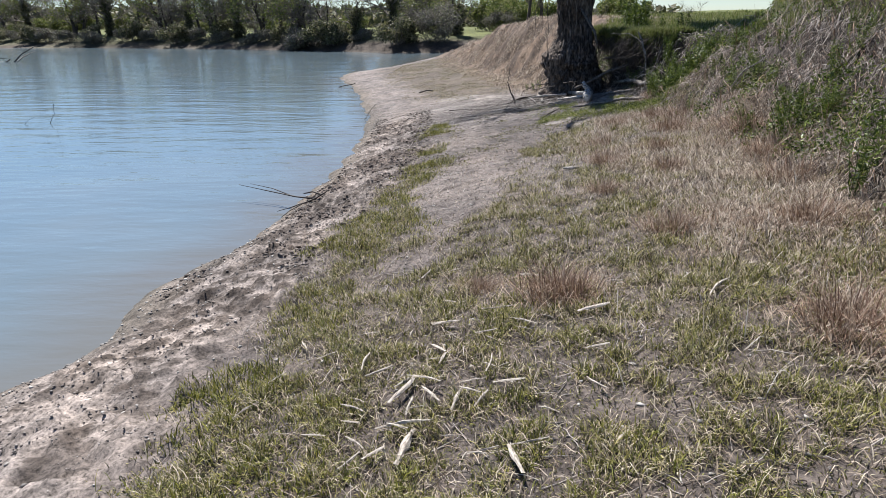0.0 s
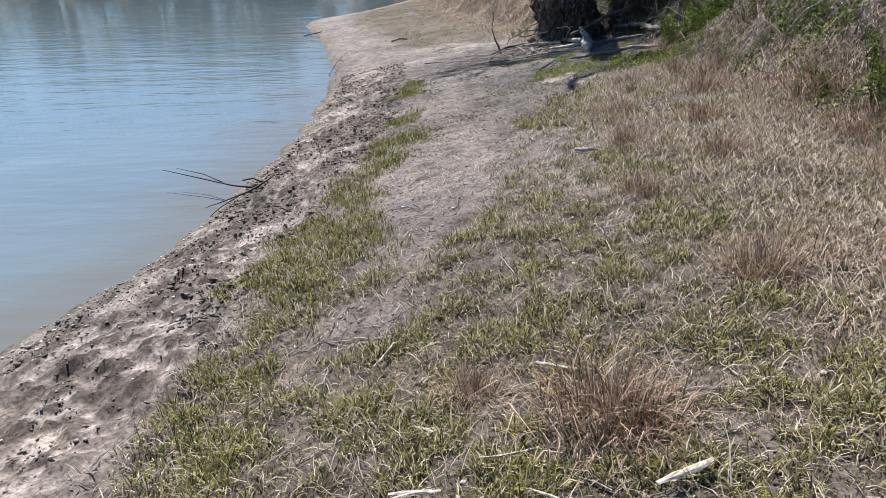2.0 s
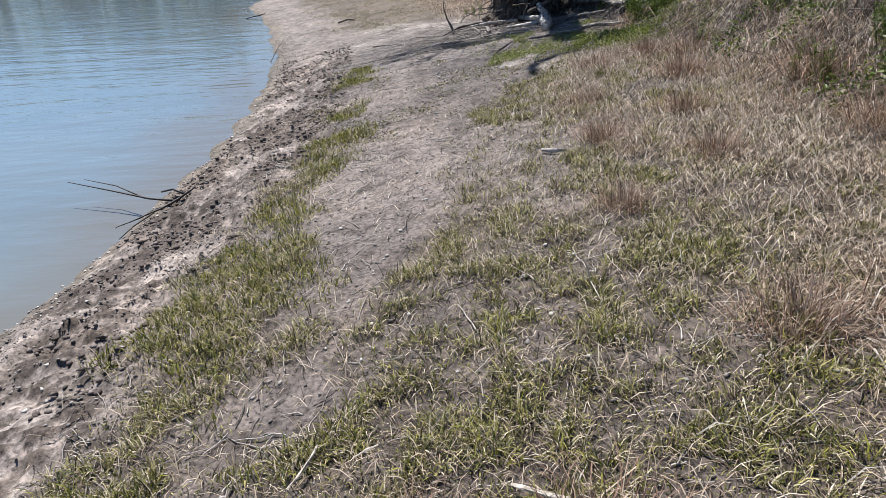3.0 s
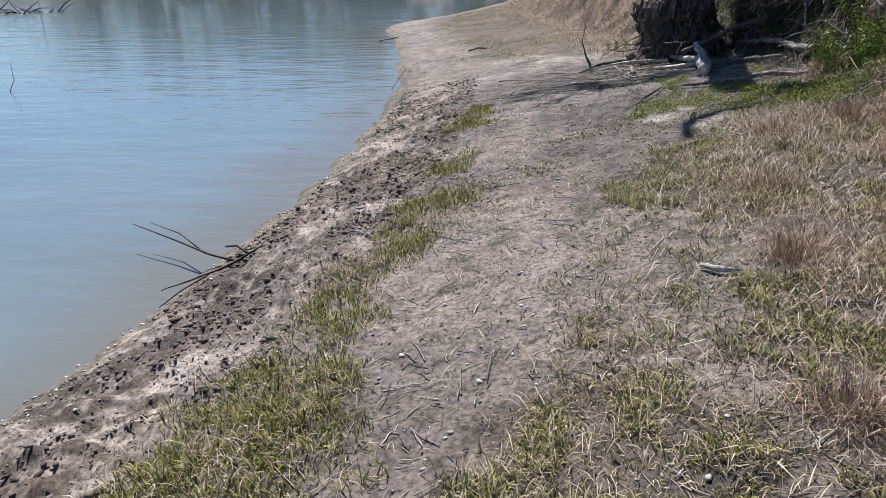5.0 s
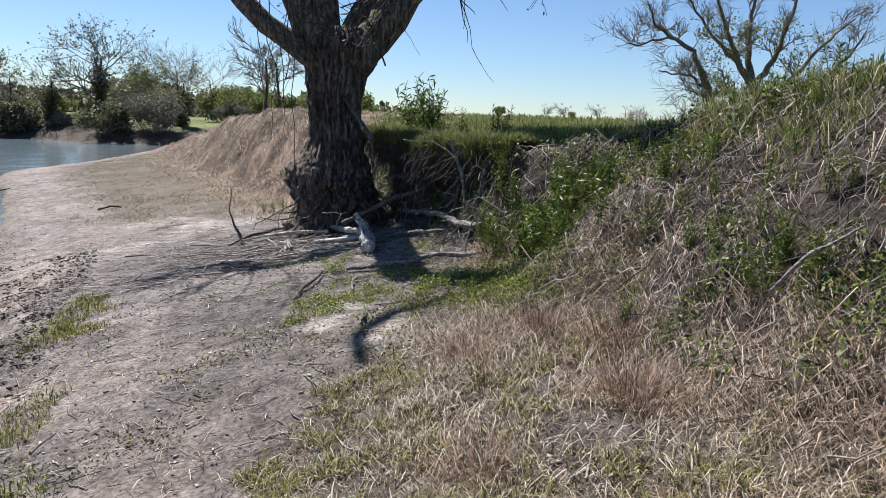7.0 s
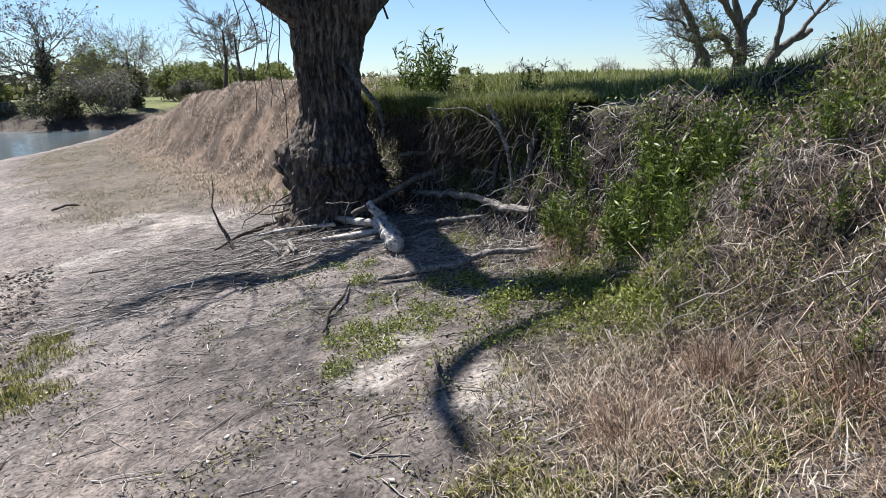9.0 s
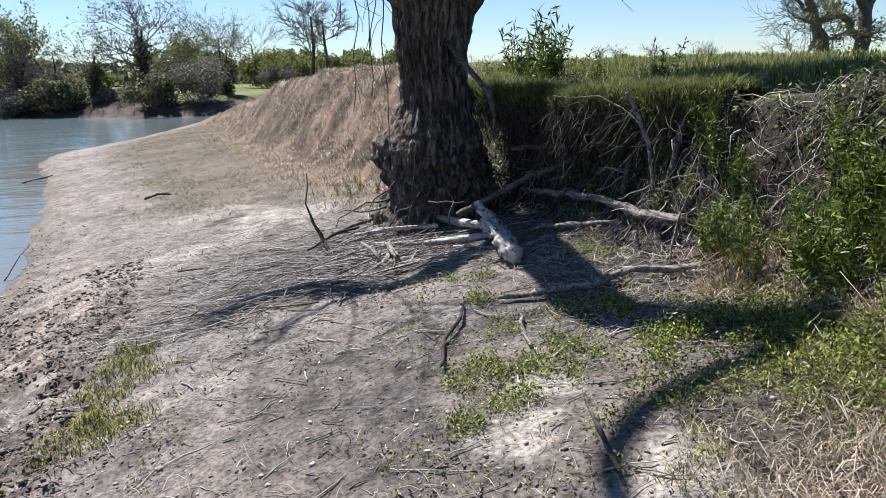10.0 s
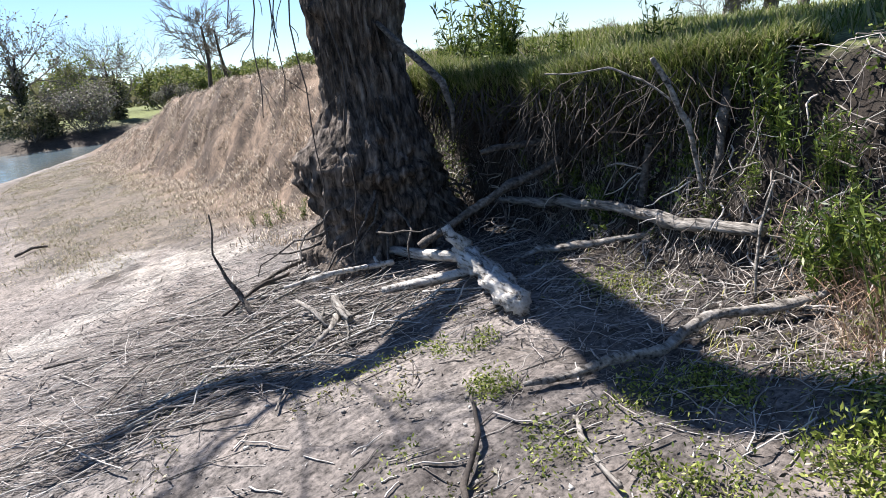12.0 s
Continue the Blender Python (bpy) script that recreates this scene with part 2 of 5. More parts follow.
GREY_BRUSH = leaf_material("grey_brush", [(0.05, 0.04, 0.034), (0.2, 0.165, 0.142), (0.42, 0.36, 0.31), (0.68, 0.61, 0.54), (0.12, 0.097, 0.08)], 0.0)
LUSH = leaf_material("lush_leaves", [(0.04, 0.07, 0.012), (0.1, 0.155, 0.022), (0.2, 0.265, 0.045), (0.33, 0.39, 0.085), (0.07, 0.11, 0.02)], 0.25, 0.45)
LOW_WEED = leaf_material("low_weeds", [(0.07, 0.1, 0.012), (0.2, 0.26, 0.035), (0.34, 0.39, 0.075), (0.45, 0.47, 0.13)], 0.25, 0.5)
FIELD_GRASS = leaf_material("field_grass", [(0.1, 0.15, 0.025), (0.21, 0.26, 0.055), (0.34, 0.38, 0.12), (0.46, 0.43, 0.22)], 0.28)
BUD_LEAF = leaf_material("young_leaves", [(0.16, 0.22, 0.04), (0.26, 0.31, 0.07), (0.34, 0.36, 0.12)], 0.45)
HEDGE_LEAF = leaf_material("hedge_leaves", [(0.07, 0.08, 0.045), (0.15, 0.16, 0.075), (0.25, 0.25, 0.12), (0.33, 0.3, 0.2)], 0.3)
SPRING_LEAF = leaf_material("spring_leaves", [(0.13, 0.18, 0.04), (0.23, 0.27, 0.07), (0.34, 0.35, 0.13)], 0.35)
GREY_LEAF = leaf_material("grey_twig_haze", [(0.13, 0.115, 0.1), (0.25, 0.225, 0.19), (0.37, 0.34, 0.28), (0.26, 0.27, 0.15)], 0.2)
DARK_LITTER = leaf_material("dark_litter", [(0.03, 0.025, 0.02), (0.07, 0.055, 0.045), (0.13, 0.105, 0.085)], 0.0, 0.9)
SHELL = leaf_material("pale_pebbles", [(0.24, 0.22, 0.2), (0.4, 0.37, 0.335), (0.6, 0.57, 0.52)], 0.0, 0.7)


# ---- mesh tools ----
def link_mesh(name, verts, faces, mat, smooth_faces=True):
    me = bpy.data.meshes.new(name)
    me.from_pydata(verts, [], faces)
    me.materials.append(mat)
    if smooth_faces:
        me.polygons.foreach_set("use_smooth", np.ones(len(me.polygons), bool))
    return me


def fast_mesh(name, verts, loops, sizes, mat, smooth_faces=False):
    """A mesh from flat arrays: corners one after the other, and how many each face has."""
    me = bpy.data.meshes.new(name)
    verts, loops, sizes = np.asarray(verts, np.float32), np.asarray(loops, np.int32), np.asarray(sizes, np.int32)
    me.vertices.add(len(verts))
    me.vertices.foreach_set("co", verts.ravel())
    me.loops.add(len(loops))
    me.loops.foreach_set("vertex_index", loops)
    me.polygons.add(len(sizes))
    me.polygons.foreach_set("loop_start", np.concatenate(([0], np.cumsum(sizes)[:-1])).astype(np.int32))
    if smooth_faces:
        me.polygons.foreach_set("use_smooth", np.ones(len(sizes), bool))
    me.update(calc_edges=True)
    me.validate()
    me.materials.append(mat)
    return me


class Tubes:
    """Gathers tubes along paths into one mesh."""

    def __init__(self):
        self.v, self.f = [], []

    def add(self, pts, radii, sides=6, rough=0.0, cap=True, squash=1.0):
        pts = [Vector(p) for p in pts]
        base = len(self.v)
        side = Vector((0.3, 0.9, 0.2))
        for k, p in enumerate(pts):
            d = (pts[min(k + 1, len(pts) - 1)] - pts[max(k - 1, 0)]).normalized()
            side = (side - d * side.dot(d))
            side = side.normalized() if side.length > 1e-5 else d.orthogonal().normalized()
            other = d.cross(side)
            for s in range(sides):
                a = 2 * math.pi * s / sides
                r = radii[k]
                if rough:
                    w = Vector((math.cos(a), math.sin(a), 0))
                    r *= 1 + rough * (0.8 * noise.noise(p * 7 + w * 1.3) + 0.7 * noise.noise(p * 16 + w * 3.2) + 0.45 * noise.noise(p * 44 + w * 6))
                self.v.append(p + side * (math.cos(a) * r) + other * (math.sin(a) * r * squash))
        for k in range(len(pts) - 1):
            for s in range(sides):
                a, b = base + k * sides + s, base + k * sides + (s + 1) % sides
                self.f.append((a, b, b + sides, a + sides))
        if cap:
            self.f.append(tuple(base + s for s in range(sides))[::-1])
            self.f.append(tuple(base + (len(pts) - 1) * sides + s for s in range(sides)))

    def mesh(self, name, mat):
        return link_mesh(name, self.v, self.f, mat)


def part(name, me, parent, label=""):
    ob = new(name, me)
    ob.parent = parent
    return tagged(ob, label)


def bent(p, d, length, n, wiggle, lift, r):
    """A wandering path from p along d."""
    p, d = Vector(p), Vector(d).normalized()
    pts = [p.copy()]
    for k in range(n):
        d = (d + Vector((r.uniform(-1, 1), r.uniform(-1, 1), r.uniform(-1, 1))) * wiggle + Vector((0, 0, lift))).normalized()
        p = p + d * (length / n)
        pts.append(p.copy())
    return pts


def grow(tubes, tips, p, d, length, radius, level, r, wiggle=0.16, lift=0.05, kids=4, spread=0.8, sides=5, min_r=0.004):
    """A limb with its side limbs, down to twigs."""
    n = 5 if level > 1 else 4
    pts = bent(p, d, length, n, wiggle, lift, r)
    rad = [max(min_r, radius * (1 - 0.72 * k / n)) for k in range(n + 1)]
    tubes.add(pts, rad, max(3, sides), 0.0, False)
    if level <= 0:
        tips.extend(pts[2:])
        return
    for k in range(kids):
        at = r.uniform(0.3, 1.0) if k else 1.0
        i = min(n - 1, int(at * n))
        q = pts[i].lerp(pts[i + 1], at * n - i if at < 1 else 1.0)
        axis = (pts[i + 1] - pts[i]).normalized()
        out = Vector((r.gauss(0, 1), r.gauss(0, 1), r.gauss(0, 0.7)))
        out = (out - axis * out.dot(axis)).normalized()
        nd = axis * (1 - 0.35 * spread) + out * spread * r.uniform(0.5, 1.1)
        grow(tubes, tips, q, nd, length * r.uniform(0.5, 0.78), max(min_r, radius * (1 - 0.72 * at) * 0.85 + min_r), level - 1, r, wiggle * 1.15, lift, kids, spread, sides - 1, min_r)


def leaf_cloud(name, centres, size, mat, seed, aspect=0.45, droop=0.0):
    """Pointed leaves at the given places."""
    g = np.random.default_rng(seed)
    c = np.asarray(centres, float)
    n = len(c)
    a = g.normal(size=(n, 3))
    a[:, 2] -= droop
    a /= np.linalg.norm(a, axis=1)[:, None]
    b = np.cross(a, g.normal(size=(n, 3)))
    b /= np.linalg.norm(b, axis=1)[:, None] + 1e-9
    s = (size * g.uniform(0.6, 1.35, n))[:, None]
    v = np.stack([c, c + a * s * 0.5 + b * s * aspect * 0.5, c + a * s, c + a * s * 0.5 - b * s * aspect * 0.5], 1).reshape(-1, 3)
    return fast_mesh(name, v, np.arange(4 * n), np.full(n, 4), mat)


def blades(name, x, y, height, width, lean, mat, seed, z=None, arch=0.5, curl=None):
    """Grass: each blade a tapered strip of three faces that leans and bows over."""
    g = np.random.default_rng(seed)
    n = len(x)
    z = ground(x, y) - 0.006 if z is None else z
    base = np.stack([x, y, z], 1)
    ang = g.uniform(0, 2 * np.pi, n) if curl is None else curl + g.normal(0, 0.5, n)
    out = np.stack([np.cos(ang), np.sin(ang), np.zeros(n)], 1)
    side = np.stack([-np.sin(ang), np.cos(ang), np.zeros(n)], 1)
    tw = g.normal(0, 0.7, n)[:, None]
    side = side * np.cos(tw) + out * np.sin(tw)
    h = np.broadcast_to(height, n) * g.uniform(0.55, 1.35, n)
    le = np.clip(np.broadcast_to(lean, n) + g.normal(0, 0.25, n), 0.02, 1.45)
    w = (np.broadcast_to(width, n) * g.uniform(0.7, 1.3, n))[:, None]
    up = np.array([0, 0, 1.0])
    mid = base + out * (h * 0.55 * np.sin(le * 0.7))[:, None] + up * (h * 0.55 * np.cos(le * 0.7))[:, None]
    le2 = np.clip(le * (1 + arch), 0, 2.2)
    tip = mid + out * (h * 0.5 * np.sin(le2))[:, None] + up * (h * 0.5 * np.cos(le2))[:, None]
    tip[:, 2] = np.maximum(tip[:, 2], z + 0.008)
    v = np.stack([base - side * w * 0.5, base + side * w * 0.5, mid + side * w * 0.42, mid - side * w * 0.42, tip], 1).reshape(-1, 3)
    k = np.arange(n)[:, None] * 5
    loops = np.concatenate([k + 0, k + 1, k + 2, k + 3, k + 3, k + 2, k + 4], 1).ravel()
    return fast_mesh(name, v, loops, np.tile([4, 3], n), mat)


def scatter(n, x0, x1, y0, y1, seed, keep):
    """Random places in a field, kept with the chance that keep(x, y) gives."""
    g = np.random.default_rng(seed)
    x, y = g.uniform(x0, x1, n), g.uniform(y0, y1, n)
    ok = g.uniform(0, 1, n) < keep(x, y)
    return x[ok], y[ok]


def stuff(name, me, label, category):
    return tagged(new(name, me), label, category, kind="stuff")


# ---- where what grows ----
def rel(x, y):
    """Distances past the shoreline and past the bank's foot."""
    return x - np.interp(y, *SHORE), x - np.interp(y, *FOOT)


EDGE = ([-3, 2.2, 3.1, 4.2, 6.1, 9, 12, 16], [-1.2, -1.0, -0.85, -0.95, -0.95, -0.6, -0.5, -0.3])


def turf(x, y):
    """How thickly the low grass stands on the flat."""
    e = x - np.interp(y, *EDGE) + 0.9 * fbm(x * 1.6, y * 1.6, 71, 3)
    left = smooth(-0.1, 0.25, e)
    # the bare trodden strip, narrow at first, then most of the flat
    mid = np.interp(y, [0, 4.4, 5.2, 6, 8, 10, 12, 16], [-0.3, -0.15, 0.0, 0.12, 0.25, 0.5, 0.7, 0.9])
    half = np.interp(y, [0, 3.4, 4.4, 5.5, 7, 8.6, 9.6, 10.6, 16], [-0.5, -0.25, 0.1, 0.3, 0.42, 0.6, 1.2, 1.9, 2.2])
    bare = 1 - smooth(-0.12, 0.2, np.abs(x - mid) - half + 0.8 * fbm(x * 1.9, y * 1.9, 73, 3))
    patchy = (np.interp(y, [4.5, 7], [0.68, 0.15]) + np.interp(y, [4.5, 7], [0.32, 0.85]) * smooth(-0.1, 0.12, fbm(x * 1.9, y * 1.9, 75, 3))) * (0.42 + 0.58 * smooth(-0.09, 0.08, fbm(x * 7, y * 7, 76, 3)))
    _, f = rel(x, y)
    far = smooth(15.5, 18, y) * 0.8
    return left * np.clip((1 - bare) + far, 0, 1) * patchy * (1 - smooth(-0.1, 0.4, f))


PATCHES = [(-0.35, 9.9, 0.35), (-0.4, 8.3, 0.3), (-0.62, 5.6, 0.5), (-0.5, 6.3, 0.4), (-0.75, 4.1, 0.35), (-0.68, 2.3, 0.5), (-0.95, 3.0, 0.3), (-0.3, 8.9, 0.35), (-0.45, 7.7, 0.3), (-0.35, 12.5, 0.3), (-0.38, 11.8, 0.3), (-0.5, 7.0, 0.28),
           (1.55, 11.1, 0.24), (2.2, 11.15, 0.25), (3.05, 10.55, 0.42), (2.75, 10.15, 0.3), (1.9, 12.1, 0.16), (2.45, 11.35, 0.2), (1.35, 10.6, 0.12), (2.5, 10.7, 0.35), (2.95, 10.15, 0.36), (2.6, 10.35, 0.22), (3.1, 9.9, 0.25), (1.68, 10.8, 0.28), (2.02, 12.57, 0.16), (-0.41, 12.98, 0.25), (2.77, 11.02, 0.3), (1.42, 11.92, 0.1)]


def lush_patch(x, y):
    total = np.zeros_like(x)
    for px, py, r in PATCHES:
        d = np.hypot(x - px, (y - py) * 0.8) / r + 1.5 * fbm(x * 3.5, y * 3.5, 77, 3)
        total = np.maximum(total, 1 - smooth(0.5, 1.1, d))
    return total


def dry_zone(x, y):
    """The tall tan grass along the bank's foot."""
    s, f = rel(x, y)
    lo = np.interp(y, [0, 3, 5, 7, 8.5, 9.6, 10.2], [2.3, 2.0, 1.75, 1.6, 1.5, 1.9, 2.6])
    return smooth(-0.15, 0.35, x - lo + 0.9 * fbm(x * 1.7, y * 1.7, 79, 3)) * (1 - smooth(9.4, 10.2, y)) * (1 - smooth(0.3, 0.9, f)) * (0.3 + 0.7 * smooth(-0.14, 0.1, fbm(x * 1.1, y * 1.1, 80, 3)))


# ---- ground and river ----
def ground_sheet():
    gx = np.concatenate([-3.6 - np.geomspace(0.06, 700, 46)[::-1], np.arange(-3.6, -0.4, 0.026), np.arange(-0.4, 5.6, 0.042), 5.6 + np.geomspace(0.06, 700, 60)])
    gy = np.concatenate([-2 - np.geomspace(0.3, 500, 18)[::-1], np.arange(-2, 13, 0.032), np.arange(13, 18, 0.05), np.arange(18, 34, 0.1), np.arange(34, 62, 0.5), 62 + np.geomspace(0.5, 900, 34)])
    X, Y = np.meshgrid(gx, gy)
    Z = ground(X, Y)
    nx, ny = len(gx), len(gy)
    v = np.stack([X, Y, Z], 2).reshape(-1, 3)
    i = (np.arange(ny - 1)[:, None] * nx + np.arange(nx - 1)[None, :]).ravel()
    loops = np.stack([i, i + 1, i + 1 + nx, i + nx], 1).ravel()
    me = fast_mesh("ground", v, loops, np.full(len(i), 4), SOIL, True)
    x, y, z = v[:, 0], v[:, 1], v[:, 2]
    s, f = rel(x, y)
    col = np.tile(np.array([0.192, 0.167, 0.152]), (len(v), 1))

    def blend(mask, c):
        nonlocal col
        mask = np.clip(mask, 0, 1)[:, None]
        col = col * (1 - mask) + np.array(c) * mask

    blend(smooth(-0.1, 0.16, fbm(x * 0.9, y * 0.9, 81, 4)) * 0.7, (0.235, 0.209, 0.193))
    blend(smooth(10.5, 12.5, y) * 0.7, (0.25, 0.228, 0.214))
    mud = (1 - smooth(1.2, 1.9, s + 0.8 * fbm(x, y, 83, 3))) * (1 - 0.7 * smooth(13, 17, y))
    blend(mud, (0.4, 0.356, 0.325))
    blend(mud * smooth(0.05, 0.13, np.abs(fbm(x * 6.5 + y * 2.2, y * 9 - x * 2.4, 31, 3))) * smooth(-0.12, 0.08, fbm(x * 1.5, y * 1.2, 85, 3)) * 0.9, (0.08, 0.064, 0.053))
    # hoof pits: dark mud, deepened by shade put into the colour
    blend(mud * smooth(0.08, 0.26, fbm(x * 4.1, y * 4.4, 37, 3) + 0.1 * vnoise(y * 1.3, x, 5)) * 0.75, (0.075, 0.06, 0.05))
    blend(mud * smooth(4.5, 7.5, y) * (1 - smooth(14, 19, y)) * smooth(-0.1, 0.08, fbm(x * 2.6, y * 2.2, 161, 4)) * 0.75, (0.15, 0.122, 0.104))
    blend(smooth(8.2, 9.4, y) * (1 - smooth(11.8, 12.8, y)) * smooth(0.1, 0.6, x) * smooth(-0.12, 0.06, fbm(x * 1.2, y * 1.2, 163, 3)) * 0.7, (0.135, 0.12, 0.111))
    blend((1 - smooth(0.0, 0.5, s + 0.5 * fbm(x * 2, y * 2, 87, 3))), (0.21, 0.185, 0.155))
    blend((1 - smooth(-0.05, 0.12, s)), (0.17, 0.155, 0.13))
    # under low and dry grass: humus, plus shade between blades put into the colour
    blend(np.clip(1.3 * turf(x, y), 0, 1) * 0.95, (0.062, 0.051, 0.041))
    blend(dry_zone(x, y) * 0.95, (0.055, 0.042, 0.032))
    # shade between the heaped twigs, painted as a dark patch beneath them
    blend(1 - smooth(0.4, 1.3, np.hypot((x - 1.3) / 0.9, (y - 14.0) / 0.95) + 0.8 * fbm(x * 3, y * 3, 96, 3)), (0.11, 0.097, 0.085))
    # bank face: gaps behind the dead stalks are shaded in the soil colour
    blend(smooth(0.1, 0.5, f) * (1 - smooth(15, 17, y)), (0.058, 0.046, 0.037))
    # hollow below the overhang: its shade is put into the soil colour
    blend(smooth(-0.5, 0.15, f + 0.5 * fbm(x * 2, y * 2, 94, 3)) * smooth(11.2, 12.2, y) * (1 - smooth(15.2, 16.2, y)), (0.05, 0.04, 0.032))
    blend(smooth(17.2, 19.5, y + 3 * fbm(x, y, 70, 3)) * smooth(1.2, 2.4, s + fbm(x * 1.5, y * 1.5, 66, 3)), (0.165, 0.14, 0.113))
    blend(smooth(16, 18, y) * smooth(-1.2, 0.1, f + fbm(x * 1.5, y * 1.5, 98, 3)), (0.25, 0.185, 0.135))
    blend(smooth(16, 18, y) * smooth(-0.5, 0.2, f) * smooth(-0.04, 0.1, fbm(x * 2.2, y * 2.2, 92, 3)), (0.12, 0.088, 0.065))
    past = f - np.interp(y, *WIDTH)
    blend(smooth(-0.1, 0.35, past) * (1 - smooth(17, 19, y) * (1 - smooth(0.5, 2.5, past))), (0.2, 0.22, 0.08))
    blend(smooth(24, 50, np.hypot(x, y)) * (past > 3), (0.33, 0.33, 0.13))
    d = y - np.interp(x, *FAR)
    # edge of the far bank: the undercut's shade is painted as a dark strip
    blend(smooth(-1, 0.2, d), (0.09, 0.074, 0.06))
    blend(smooth(1.5, 5, d), (0.18, 0.21, 0.07))
    for px, py, r in ((1.9, 9.9, 0.35), (1.5, 10.45, 0.25), (1.8, 10.8, 0.2), (0.9, 16.9, 0.9), (0.2, 16.2, 0.5), (-0.1, 18.2, 0.7), (-0.55, 15.7, 0.6)):
        blend((1 - smooth(0.4, 1.1, np.hypot((x - px), (y - py)) / r + 1.0 * fbm(x * 4, y * 4, 91, 3))) * 0.7, (0.46, 0.43, 0.39))
    attr = me.color_attributes.new("cover_and_shade", "FLOAT_COLOR", "POINT")
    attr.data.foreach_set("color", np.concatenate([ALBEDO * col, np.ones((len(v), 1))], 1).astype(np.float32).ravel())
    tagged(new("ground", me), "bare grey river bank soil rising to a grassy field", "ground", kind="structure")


ground_sheet()


def river():
    gx = np.concatenate([[-700, -200, -60, -20, -10], np.arange(-7, -0.4, 0.15), [0, 4, 60]])
    gy = np.concatenate([[-500, -60, -10], np.arange(-3, 30, 0.25), [40, 60, 120, 400]])
    X, Y = np.meshgrid(gx, gy)
    v = np.stack([X, Y, X * 0 + WATER], 2).reshape(-1, 3)
    nx = len(gx)
    i = (np.arange(len(gy) - 1)[:, None] * nx + np.arange(nx - 1)[None, :]).ravel()
    me = fast_mesh("water", v, np.stack([i, i + 1, i + 1 + nx, i + nx], 1).ravel(), np.full(len(i), 4), RIVER)
    off = rel(v[:, 0], v[:, 1])[0] + 1.4 * fbm(v[:, 0] * 0.7, v[:, 1] * 0.7, 131, 3)
    silt = np.clip(0.85 * smooth(-1.5, 0.0, off) + 0.2 * smooth(-4, -1, off), 0, 1)
    me.attributes.new("silt", "FLOAT", "POINT").data.foreach_set("value", silt.astype(np.float32))
    return me


me = river()
tagged(new("water", me), "calm murky green-grey river with small ripples", "water", kind="structure")


